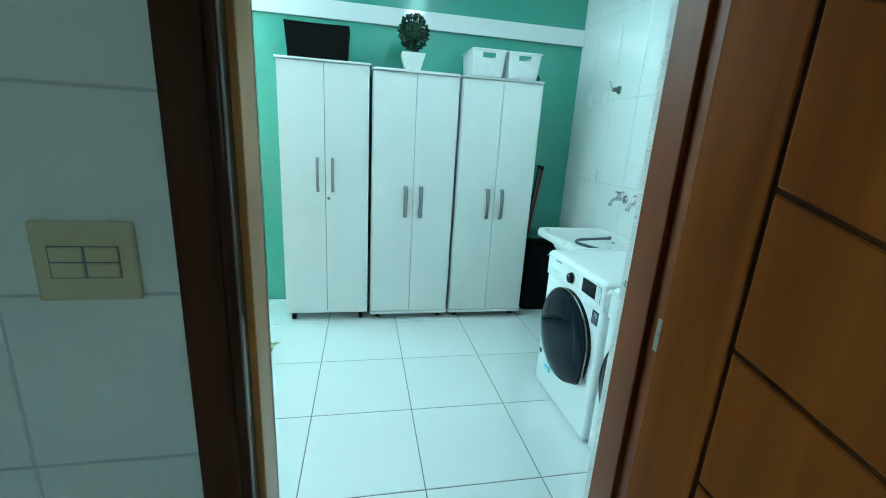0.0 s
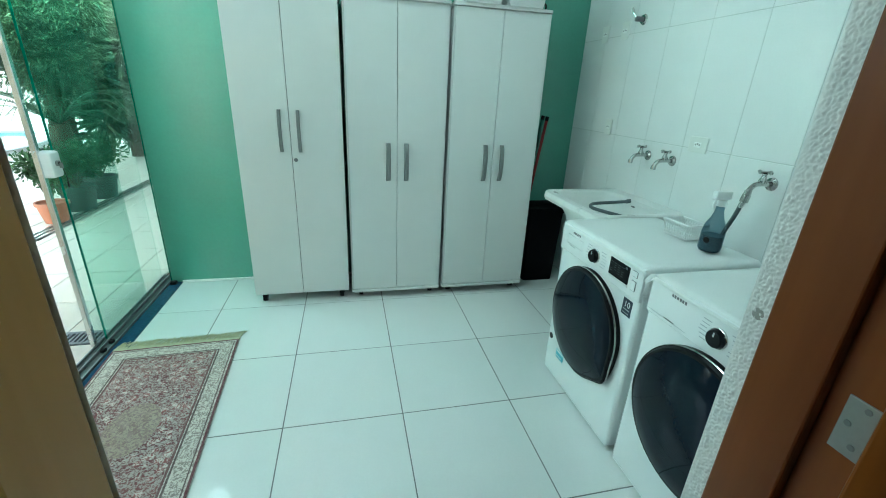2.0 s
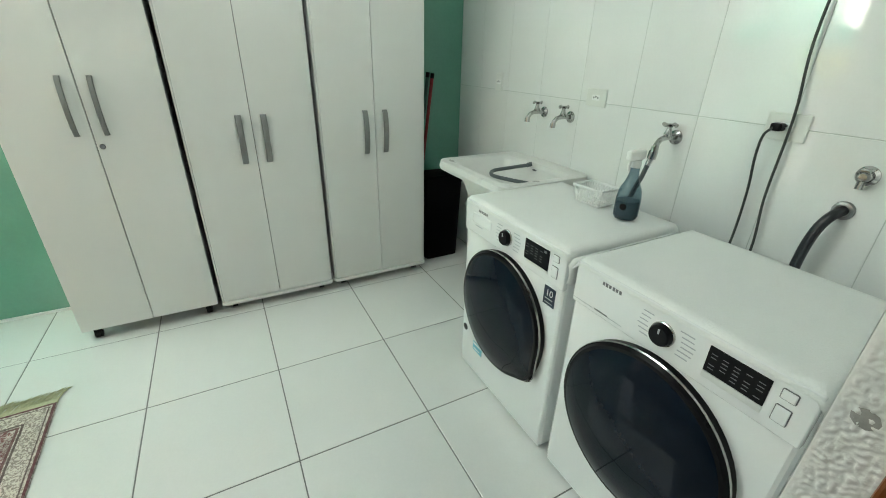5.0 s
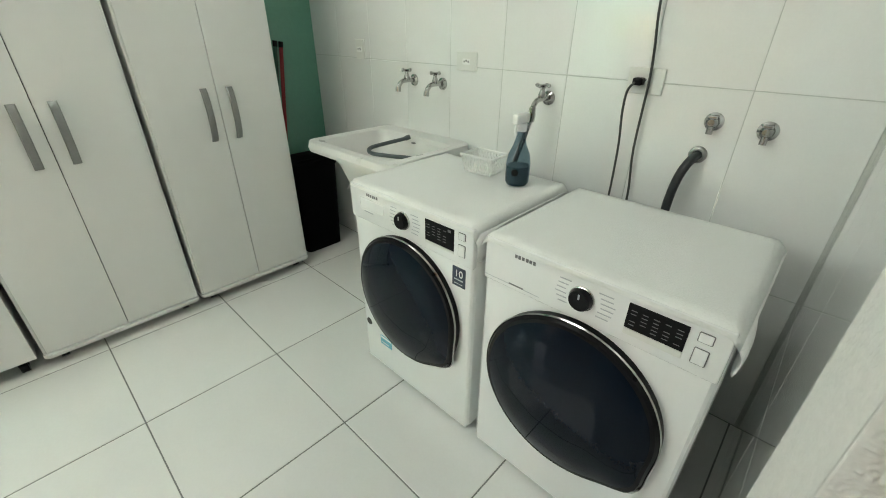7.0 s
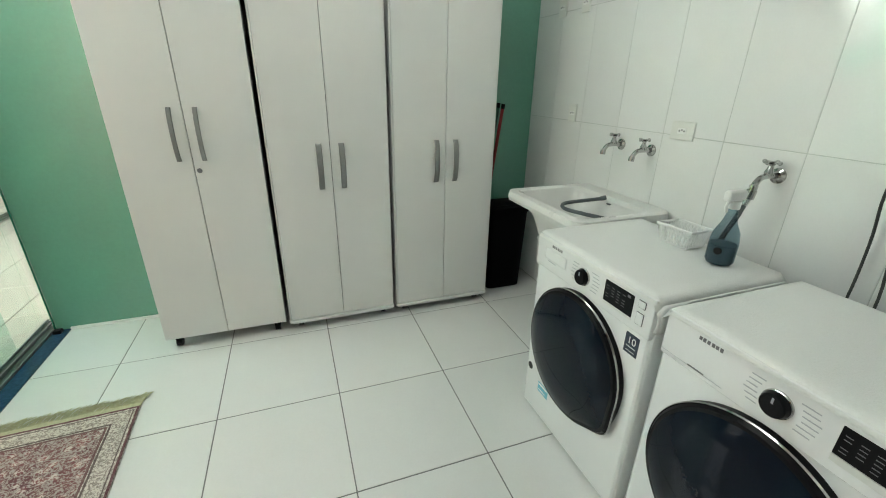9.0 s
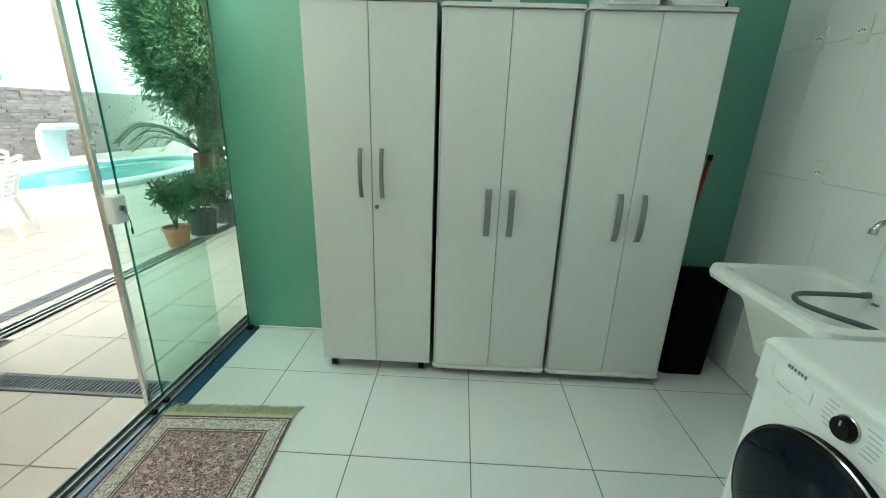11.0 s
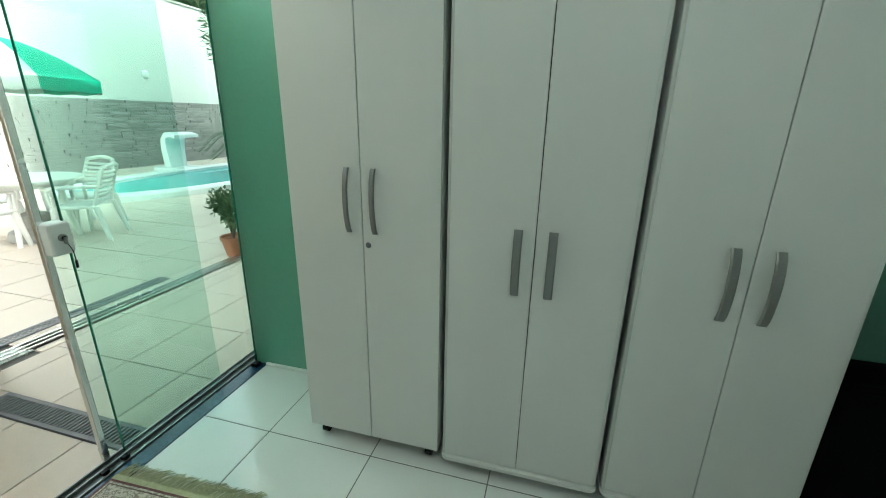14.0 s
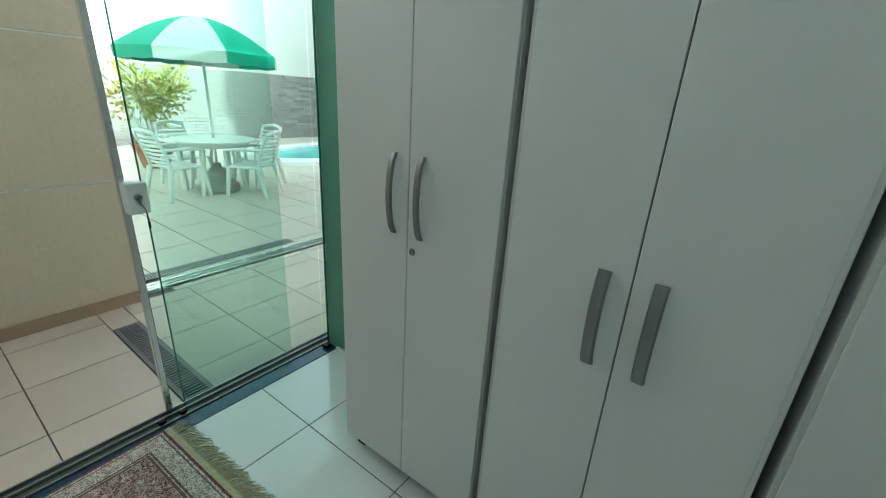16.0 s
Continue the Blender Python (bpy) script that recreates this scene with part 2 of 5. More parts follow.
ENAMEL = material("white enamel sheet metal", (0.8, 0.81, 0.81), 0.2, vary=0.012, scale=4, coat=0.3)
DARK_GLASS = material("smoked dark door glass", (0.003, 0.007, 0.014), 0.03, vary=0.1, specular=0.14)
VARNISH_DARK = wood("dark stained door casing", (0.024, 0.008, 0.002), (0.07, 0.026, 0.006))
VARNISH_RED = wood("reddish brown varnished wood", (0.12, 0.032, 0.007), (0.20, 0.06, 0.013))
VARNISH_DOOR = wood("orange-brown varnished door wood", (0.13, 0.034, 0.004), (0.26, 0.082, 0.010))
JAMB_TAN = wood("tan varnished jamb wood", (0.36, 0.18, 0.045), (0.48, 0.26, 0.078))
GLASS = pane_material("pale green tempered glass", (0.85, 0.95, 0.915))
TRACK_BED = material("dark oxidised track channel", (0.13, 0.145, 0.14), 0.35, metal=0.5, vary=0.2)
GLASS_EDGE = material("deep green glass edge", (0.02, 0.16, 0.10), 0.1)


def rug_material():
    """Oriental rug pile: bordered bands, a mottled claret field and a pale medallion."""
    mat = material("woven rug pile", (0.4, 0.36, 0.28), 0.95, vary=0.1, bump=0.8, bump_scale=500, specular=0.1)
    t = mat.node_tree
    n, link = t.nodes, t.links.new
    bsdf = n["Principled BSDF"]
    co = n.new("ShaderNodeTexCoord")

    def math_node(op, a, b=None):
        m = n.new("ShaderNodeMath")
        m.operation = op
        for i, v in enumerate((a, b)):
            if v is None:
                continue
            if isinstance(v, (int, float)):
                m.inputs[i].default_value = v
            else:
                link(v, m.inputs[i])
        return m.outputs[0]

    def blend(fac, a, b):
        m = n.new("ShaderNodeMix")
        m.data_type = "RGBA"
        link(fac, m.inputs["Factor"])
        for key, v in (("A", a), ("B", b)):
            if isinstance(v, tuple):
                m.inputs[key].default_value = (*v, 1)
            else:
                link(v, m.inputs[key])
        return m.outputs["Result"]

    def texture(kind, scale, lo, hi, detail=4, distort=0.0):
        x = n.new(kind)
        x.inputs["Scale"].default_value = scale
        if kind == "ShaderNodeTexNoise":
            x.inputs["Detail"].default_value = detail
            x.inputs["Distortion"].default_value = distort
        link(co.outputs["Object"], x.inputs["Vector"])
        r = n.new("ShaderNodeMapRange")
        r.inputs["From Min"].default_value, r.inputs["From Max"].default_value = lo, hi
        link(x.outputs["Distance" if kind == "ShaderNodeTexVoronoi" else "Fac"], r.inputs["Value"])
        return r.outputs[0]

    axes = n.new("ShaderNodeSeparateXYZ")
    link(co.outputs["Object"], axes.inputs[0])
    ax, ay = math_node("ABSOLUTE", axes.outputs[0]), math_node("ABSOLUTE", axes.outputs[1])
    edge = math_node("MINIMUM", math_node("SUBTRACT", 0.31, ax), math_node("SUBTRACT", 0.62, ay))
    scroll = texture("ShaderNodeTexNoise", 74, 0.46, 0.53, 3, 1.8)
    flower = texture("ShaderNodeTexVoronoi", 26, 0.30, 0.42)
    patch = texture("ShaderNodeTexNoise", 5, 0.42, 0.60)
    field = blend(scroll, blend(patch, (0.30, 0.13, 0.125), (0.19, 0.08, 0.085)), (0.62, 0.55, 0.50))
    field = blend(math_node("MULTIPLY", flower, 0.35), field, (0.05, 0.035, 0.04))
    border = blend(scroll, (0.30, 0.26, 0.235), (0.66, 0.62, 0.55))
    medal = math_node("LESS_THAN", math_node("ADD", math_node("MULTIPLY", math_node("POWER", ax, 2.0), 60.0), math_node("MULTIPLY", math_node("POWER", ay, 2.0), 26.0)), 0.62)
    field = blend(math_node("MULTIPLY", medal, 0.75), field, blend(scroll, (0.46, 0.42, 0.32), (0.2, 0.13, 0.12)))
    col = blend(math_node("GREATER_THAN", edge, 0.105), border, field)
    for lo, hi, c in ((0.0, 0.010, (0.10, 0.015, 0.03)), (0.018, 0.023, (0.10, 0.07, 0.07)), (0.082, 0.090, (0.09, 0.06, 0.06)), (0.094, 0.104, (0.13, 0.05, 0.055))):
        inside = math_node("MULTIPLY", math_node("GREATER_THAN", edge, lo), math_node("LESS_THAN", edge, hi))
        dash = math_node("MULTIPLY", inside, 0.85)
        col = blend(dash, col, c)
    link(col, bsdf.inputs["Base Color"])
    return mat


RUG = rug_material()
FRINGE = material("olive cotton fringe", (0.44, 0.44, 0.28), 0.9, vary=0.2, scale=60)
SWITCH = material("cream plastic switch plate", (0.52, 0.48, 0.27), 0.4, vary=0.05)
SOCKET = material("pale plastic socket plate", (0.68, 0.69, 0.66), 0.35, vary=0.03)
GREY_MARK = material("grey printed mark", (0.16, 0.16, 0.17), 0.5, vary=0.05)
PALE_MARK = material("pale printed mark", (0.42, 0.44, 0.46), 0.5, vary=0.05)
DISPLAY_MARK = material("dim grey display print", (0.16, 0.165, 0.17), 0.5, vary=0.05)
NAVY = material("navy sticker", (0.015, 0.025, 0.05), 0.3, vary=0.05)
CYAN = material("cyan sticker", (0.12, 0.42, 0.52), 0.35, vary=0.1)
DARK_RED = material("dark red lacquer", (0.22, 0.012, 0.015), 0.35)
DARK_GREEN = material("dark green lacquer", (0.01, 0.08, 0.05), 0.35)
GREY_HOSE = material("ribbed grey hose", (0.09, 0.11, 0.115), 0.5, vary=0.1)
DARK_HOSE = material("dark grey hose", (0.03, 0.034, 0.038), 0.3, vary=0.1)
BLACK_CORD = material("dark cable", (0.04, 0.045, 0.042), 0.5)
CERAMIC = material("white ceramic", (0.74, 0.74, 0.72), 0.3, vary=0.03)
WICKER = material("black woven box", (0.004, 0.004, 0.004), 0.85, vary=0.3, bump=0.9, bump_scale=160, specular=0.08)
MATT_BLACK = material("matt black bin plastic", (0.0025, 0.0025, 0.003), 0.6, vary=0.2, specular=0.05)
LEAF_DARK = material("dark topiary leaf", (0.012, 0.035, 0.014), 0.55, vary=0.3)
LEAF = material("garden leaf", (0.045, 0.10, 0.026), 0.5, vary=0.3, scale=5)
LEAF_CYPRESS = material("cypress foliage", (0.03, 0.062, 0.018), 0.6, vary=0.35, scale=3)
LEAF_PALM = material("sago palm leaf", (0.025, 0.07, 0.022), 0.45, vary=0.2)
FLOWER = material("yellowish blossom leaf", (0.28, 0.25, 0.04), 0.6, vary=0.3)
BARK = material("bark", (0.10, 0.075, 0.05), 0.9, vary=0.3, scale=15, bump=0.8, bump_scale=60)
TERRACOTTA = material("terracotta", (0.36, 0.13, 0.07), 0.75, vary=0.12, scale=12)
DARK_POT = material("dark grey pot", (0.05, 0.055, 0.05), 0.6, vary=0.15)
CANVAS_GREEN = material("green umbrella canvas", (0.02, 0.30, 0.20), 0.7, vary=0.06)
CANVAS_WHITE = material("white umbrella canvas", (0.55, 0.62, 0.58), 0.7, vary=0.04)
GARDEN_PLASTIC = material("white garden furniture plastic", (0.78, 0.78, 0.76), 0.4, vary=0.03)
CONCRETE = material("grey concrete", (0.35, 0.34, 0.32), 0.9, vary=0.15, bump=0.3)
STONE = material("split grey stone", (0.25, 0.24, 0.235), 0.85, vary=0.25, scale=6, per_piece=0.25, bump=0.6, bump_scale=40)
POOL_WATER = material("turquoise pool water", (0.10, 0.50, 0.50), 0.05, vary=0.08, scale=1.5, bump=0.3, bump_scale=6)
POOL_RIM = material("white pool rim", (0.72, 0.75, 0.75), 0.4, vary=0.04)
GRATE = material("grey drain grate", (0.16, 0.155, 0.17), 0.5, vary=0.1)
DARK_VOID = material("dark drain channel", (0.01, 0.01, 0.01), 0.9)
BOTTLE = pane_material("grey-blue bottle plastic", (0.46, 0.57, 0.62), 0.05)
BOTTLE_LIQUID = material("grey-blue cleaning liquid", (0.09, 0.14, 0.165), 0.2)
TUBE_GLOW = glow_material("lit fluorescent tube", (0.93, 1.0, 0.97), 2.0)

# ---- setting: laundry room ----
EAST, NORTH, SOUTH, KITCHEN = 2.025, 3.69, 1.03, 0.835
GLASS_X, CEILING = -1.05, 2.75
DOOR_W, DOOR_E, DOOR_TOP = 0.047, 0.836, 2.12
FLOOR_EDGE = -0.915

floor = solid("floor", boxes(((-0.985, -2.2, -0.2), (EAST + 0.15, NORTH + 0.15, -0.0015))), FLOOR_GROUT, "pale polished tile floor with grey joints", "floor", "structure")
wall_north = solid("wall_north", boxes(((-0.985, NORTH, -0.1), (EAST + 0.15, NORTH + 0.15, CEILING))), GREEN_PAINT, "glossy green painted wall behind the cabinets", "wall", "structure")
trim = solid("trim", boxes(((-0.985, NORTH - 0.03, 2.225), (EAST, NORTH, 2.35), 0.004)), WHITE_TILE, "glossy white band along the green wall", "trim", "structure")
baseboard = solid("baseboard", boxes(((-0.915, NORTH - 0.014, 0.0), (EAST - 0.01, NORTH, 0.014), 0.002)), WHITE_PAINT, "thin white strip at the foot of the wall", "baseboard", "structure")
wall_east = solid("wall_east", boxes(((EAST + 0.0015, KITCHEN + 0.01, -0.1), (EAST + 0.15, NORTH, CEILING))), GROUT, "white tiled wall with taps and sockets", "wall", "structure")
wall_south = solid("wall_south", boxes(((-1.11, KITCHEN + 0.0015, -0.1), (DOOR_W - 0.035, SOUTH - 0.024, CEILING)), ((DOOR_E + 0.02, KITCHEN + 0.006, -0.1), (EAST + 0.0015, SOUTH - 0.0015, CEILING)), ((DOOR_W - 0.035, KITCHEN + 0.006, DOOR_TOP + 0.04), (DOOR_E + 0.02, SOUTH - 0.006, CEILING))), GROUT, "tiled and plastered wall round the wooden doorway", "wall", "structure")
ceiling = solid("ceiling", boxes(((-1.11, -2.2, CEILING), (EAST + 0.15, NORTH + 0.15, CEILING + 0.15))), WHITE_PAINT, "flat white painted ceiling", "ceiling", "structure")
wall_west = solid("wall_west", boxes(((-1.11, -2.2, -0.1), (-0.96, 1.55, CEILING)), ((-1.11, 1.55, 2.62), (-0.985, NORTH + 0.15, CEILING))), WHITE_PAINT, "white wall beside and above the glass door", "wall", "structure")


def rough_plaster(w, h, nu, nv, seed):
    """A sheet of hand-thrown plaster with real relief; it faces -y before it is turned."""
    bm = bmesh.new()
    rows = []
    for j in range(nv + 1):
        row = []
        for i in range(nu + 1):
            u, v = i / nu * w, j / nv * h
            p = Vector((u * 160 + seed, v * 160, 0))
            d = 0.0034 * abs(noise.noise(p)) + 0.0015 * noise.noise(p * 2.1)
            rim = min(i, nu - i) * w / nu / 0.006
            row.append(bm.verts.new((u, -d * min(rim, 1.0) - 0.001, v)))
        rows.append(row)
    for a, b in zip(rows, rows[1:]):
        for i in range(nu):
            bm.faces.new((a[i], a[i + 1], b[i + 1], b[i])).smooth = True
    return bm


# the rough plaster reveal beside the hinge jamb, and its rounded outer edge
def plaster_sheet(*size):
    """Plaster that shades smoothly over its lumps."""
    ob = part("plaster", rough_plaster(*size), PLASTER, reveal)
    ob.data.set_sharp_from_angle(angle=radians(85))
    return ob


reveal = thing("reveal", "rough white plaster reveal beside the door jamb", "plaster", kind="structure")
sheet = plaster_sheet(0.05, 2.1, 36, 1300, 3.0)
sheet.matrix_basis = pose(DOOR_E, SOUTH + 0.008, 0, 0, 0, -90)
sheet = plaster_sheet(0.225, 2.1, 70, 560, 9.0)
sheet.matrix_basis = pose(DOOR_E + 0.227, SOUTH + 0.009, 0, 0, 0, 180)
part("backing", boxes(((DOOR_E - 0.0005, 0.9965, 0), (DOOR_E + 0.228, SOUTH + 0.0095, 2.12), 0.002)), PLASTER, reveal)
sheet = plaster_sheet(0.03, 2.1, 18, 900, 5.0)
sheet.matrix_basis = pose(DOOR_W - 0.03, SOUTH - 0.028, 0, 0, 0, 0)
part("chip", lathe(bmesh.new(), [(0, 0), (0.006, 0.0005), (0.009, 0.0)], 9, pose(DOOR_E - 0.002, 1.02, 1.113, 0, -90, 0)), CONCRETE, reveal, "bare grey spot in the plaster")

# ---- setting: kitchen side, where the walk begins ----
# the opening is made up, out of view, to let sky light into the kitchen
wall_kitchen_south = solid("wall_kitchen_south", boxes(((-0.96, -2.2, 0), (0.25, -2.05, CEILING)), ((0.9, -2.2, 0), (EAST + 0.0015, -2.05, CEILING)), ((0.25, -2.2, 2.0), (0.9, -2.05, CEILING)), ((0.25, -2.2, 0), (0.9, -2.05, 1.3))), WHITE_PAINT, "plain white kitchen wall with an unseen opening added for light", "wall", "structure")
wall_kitchen_east = solid("wall_kitchen_east", boxes(((EAST + 0.006, -2.2, -0.1), (EAST + 0.15, KITCHEN, CEILING))), WHITE_PAINT, "plain white kitchen side wall", "wall", "structure")

# ---- doorway frame ----
door_frame = thing("door_frame", "varnished wooden doorway frame with dark casing", "door frame", kind="structure")
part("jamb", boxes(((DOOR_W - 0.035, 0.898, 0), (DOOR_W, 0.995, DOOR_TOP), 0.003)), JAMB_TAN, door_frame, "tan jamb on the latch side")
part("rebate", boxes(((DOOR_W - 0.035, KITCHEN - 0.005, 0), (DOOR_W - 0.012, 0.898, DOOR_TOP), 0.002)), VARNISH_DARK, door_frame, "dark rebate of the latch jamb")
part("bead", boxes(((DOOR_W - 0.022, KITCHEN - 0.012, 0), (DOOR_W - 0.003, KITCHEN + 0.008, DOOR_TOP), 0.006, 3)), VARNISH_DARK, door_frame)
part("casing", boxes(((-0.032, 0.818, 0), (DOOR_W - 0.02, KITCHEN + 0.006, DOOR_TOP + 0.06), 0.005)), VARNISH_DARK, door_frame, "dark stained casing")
part("strike_plate", boxes(((DOOR_W - 0.013, 0.852, 0.93), (DOOR_W - 0.0105, 0.876, 1.12), 0.001)), BRUSHED, door_frame, "scratched metal strike plate")
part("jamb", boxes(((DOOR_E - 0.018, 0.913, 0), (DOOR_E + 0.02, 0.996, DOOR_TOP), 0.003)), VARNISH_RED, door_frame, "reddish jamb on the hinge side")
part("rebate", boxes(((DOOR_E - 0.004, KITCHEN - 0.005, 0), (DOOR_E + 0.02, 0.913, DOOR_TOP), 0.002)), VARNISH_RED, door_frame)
part("head_jamb", boxes(((DOOR_W - 0.035, KITCHEN - 0.01, DOOR_TOP), (DOOR_E + 0.02, 0.996, DOOR_TOP + 0.035), 0.002)), VARNISH_RED, door_frame)


def hinge(z):
    h = part("hinge", boxes(((DOOR_E - 0.0065, 0.861, z), (DOOR_E - 0.0035, 0.893, z + 0.072), 0.001)), BRUSHED, door_frame, "worn steel hinge plate")
    for k in range(5):
        part("knuckle", rod((DOOR_E - 0.008, 0.851, z + 0.0145 * k), (DOOR_E - 0.008, 0.851, z + 0.0145 * k + 0.0136), 0.005), BRUSHED, h)
    for k, dy in enumerate((0.012, 0.024, 0.012)):
        part("screw", lathe(bmesh.new(), [(0, 0.0012), (0.0035, 0.001), (0.004, 0)], 10, pose(DOOR_E - 0.0064, 0.86 + dy, z + 0.014 + 0.025 * k, 0, -90, 0)), GREY_MARK, h)


for hz in (1.012, 1.85, 0.2):
    hinge(hz)

# the open door leaf, with its field of planks between slanting grooves
door_leaf = thing("door_2", "orange-brown varnished wooden door leaf standing open", "door", pose(0.80, 0.85, 0.01, 0, 0, -72), kind="structure")
LEAF_W, LEAF_H = 0.78, 2.1
part("core", boxes(((0.0, 0.007, 0), (LEAF_W, 0.034, LEAF_H))), VARNISH_DARK, door_leaf)
part("stile", boxes(((0.0, 0.0, 0), (0.121, 0.036, LEAF_H), 0.003)), VARNISH_DOOR, door_leaf)
part("stile", boxes(((LEAF_W - 0.09, 0.0, 0), (LEAF_W, 0.036, LEAF_H), 0.003)), VARNISH_DOOR, door_leaf)
PITCH, SLOPE = 0.272, 0.42
for k in range(-1, 10):
    z0 = 0.001 + PITCH * k
    run = LEAF_W - 0.121 - 0.09 - 0.016
    lo = [max(0.0, min(LEAF_H, z0 + e)) for e in (0.005, PITCH - 0.005)]
    hi = [max(0.0, min(LEAF_H, z0 + e - SLOPE * run)) for e in (0.005, PITCH - 0.005)]
    if lo[1] - lo[0] < 0.02 or hi[1] - hi[0] < 0.02:
        continue
    bm = bmesh.new()
    slab(bm, [(0.129, lo[0]), (0.129 + run, hi[0]), (0.129 + run, hi[1]), (0.129, lo[1])], 0.0, 0.03, pose(0, 0, 0, 90, 0, 0) @ Matrix.Scale(-1, 4, (0, 0, 1)))
    bmesh.ops.recalc_face_normals(bm, faces=bm.faces)
    bmesh.ops.bevel(bm, geom=list(bm.edges), offset=0.003, segments=1, affect="EDGES")
    part("panel", bm, VARNISH_DOOR, door_leaf)


# ---- laundry: cabinets ----
def bar_handle(parent, x, z0, z1, reach, wide):
    """A bowed flat handle on a door, on two feet."""
    n = 12
    bm = bmesh.new()
    rings = []
    for i in range(n + 1):
        f = i / n
        z = z0 + (z1 - z0) * f
        out = -0.006 - reach * math.sin(math.pi * f) ** 0.6
        rings.append([bm.verts.new((x + sx * wide / 2, out + sy, z)) for sx, sy in ((-1, 0.0), (-0.7, -0.005), (0.7, -0.005), (1, 0.0), (1, 0.004), (-1, 0.004))])
    for a, b in zip(rings, rings[1:]):
        for i in range(6):
            bm.faces.new((a[i], a[(i + 1) % 6], b[(i + 1) % 6], b[i]))
    bm.faces.new(rings[0][::-1])
    bm.faces.new(rings[-1])
    part("handle", bm, BRUSHED, parent, "bowed satin metal handle")


def castor(parent, x, y):
    c = part("castor", rod((x - 0.014, y, 0.024), (x + 0.014, y, 0.024), 0.024, 18), BLACK_PLASTIC, parent, "black castor wheel")
    part("fork", boxes(((x - 0.018, y - 0.012, 0.03), (x + 0.018, y + 0.016, 0.056), 0.004)), BLACK_PLASTIC, c)


def cabinet_one():
    x0, x1, z0, z1 = -0.335, 0.268, 0.066, 1.885
    c = thing("cabinet", "tall white laminate cabinet with a keyhole, on black castors", "cabinet", pose((x0 + x1) / 2, 3.262, 0), "tall white cabinets")
    w = (x1 - x0) / 2
    for s in (-1, 1):
        part("side_panel", boxes(((s * w - (0.016 if s > 0 else 0), 0.019, z0), (s * w + (0.016 if s < 0 else 0), 0.42, z1 - 0.016), 0.0015)), LAMINATE, c)
    part("back_panel", boxes(((-w + 0.016, 0.41, z0), (w - 0.016, 0.418, z1 - 0.016))), GREY_LAMINATE, c)
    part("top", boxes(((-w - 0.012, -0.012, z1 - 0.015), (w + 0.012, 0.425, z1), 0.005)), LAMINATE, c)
    part("bottom", boxes(((-w + 0.016, 0.02, z0), (w - 0.016, 0.41, z0 + 0.016))), GREY_LAMINATE, c)
    # added dark sheet behind the doors: painted shade for the gaps
    part("gap_shade", boxes(((-w + 0.016, 0.03, z0 + 0.016), (w - 0.016, 0.034, z1 - 0.016))), GAP_SHADE, c)
    for s in (-1, 1):
        lo, hi = sorted((s * 0.0018, s * w))
        d = part("door", boxes(((lo, 0.0, z0 + 0.002), (hi, 0.0165, z1 - 0.018), 0.002)), LAMINATE, c)
        bar_handle(d, s * 0.052, 1.005, 1.245, 0.023, 0.020)
        if s > 0:
            part("lock", lathe(bmesh.new(), [(0, -0.003), (0.009, -0.004), (0.0115, 0.0)], 20, pose(0.021, 0.0, 0.958, 90, 0, 0) @ Matrix.Scale(-1, 4, (0, 0, 1))), GREY_MARK, d, "round metal keyhole")
    for x in (-w + 0.05, w - 0.05):
        for y in (0.05, 0.37):
            castor(c, x, y)
    return c


def cabinet_two(x0, x1, label):
    z0, z1 = 0.052, 1.868
    c = thing("cabinet", label, "cabinet", pose((x0 + x1) / 2, 3.262, 0), "tall white cabinets")
    w = (x1 - x0) / 2
    for s in (-1, 1):
        # left side in the greyer laminate: its shade is painted, the right stays white
        part("side_panel", boxes(((s * w - (0.016 if s > 0 else 0), 0.004, z0 + 0.016), (s * w + (0.016 if s < 0 else 0), 0.42, z1 - 0.016), 0.006, 3)), GREY_LAMINATE if s < 0 else LAMINATE, c)
    part("back_panel", boxes(((-w + 0.016, 0.41, z0 + 0.016), (w - 0.016, 0.418, z1 - 0.016))), GREY_LAMINATE, c)
    for name, a, b in (("top", z1 - 0.016, z1), ("bottom", z0, z0 + 0.016)):
        bm = bmesh.new()
        r, fr = 0.03, -0.016
        outline = [(w + 0.004, 0.42), (-w - 0.004, 0.42)] + [(-w - 0.004 + r - r * math.cos(k * math.pi / 10), fr + r - r * math.sin(k * math.pi / 10)) for k in range(6)] + [(w + 0.004 - r + r * math.sin(k * math.pi / 10), fr + r - r * math.cos(k * math.pi / 10)) for k in range(6)]
        slab(bm, outline, a, b)
        part(name, bm, LAMINATE, c)
    # dark sheet added here too, so the door gaps look shaded
    part("gap_shade", boxes(((-w + 0.016, 0.03, z0 + 0.016), (w - 0.016, 0.034, z1 - 0.016))), GAP_SHADE, c)
    for s in (-1, 1):
        lo, hi = sorted((s * 0.0015, s * (w - 0.012)))
        d = part("door", boxes(((lo, 0.0, z0 + 0.019), (hi, 0.0165, z1 - 0.019), 0.002)), LAMINATE, c)
        bar_handle(d, s * 0.057, 0.832, 1.068, 0.024, 0.029)
    for x in (-w + 0.06, w - 0.06):
        for y in (0.06, 0.37):
            castor(c, x, y)
    return c


cabinet_one()
cabinet_two(0.290, 0.905, "tall white laminate cabinet standing between two others")
cabinet_two(0.925, 1.540, "tall white laminate cabinet beside the broom corner")

# ---- laundry: things on the cabinets ----
black_box = thing("storage_box", "black woven storage box on the tall cabinet", "box", pose(-0.075, 3.42, 1.885))
bm = bmesh.new()
r0 = []
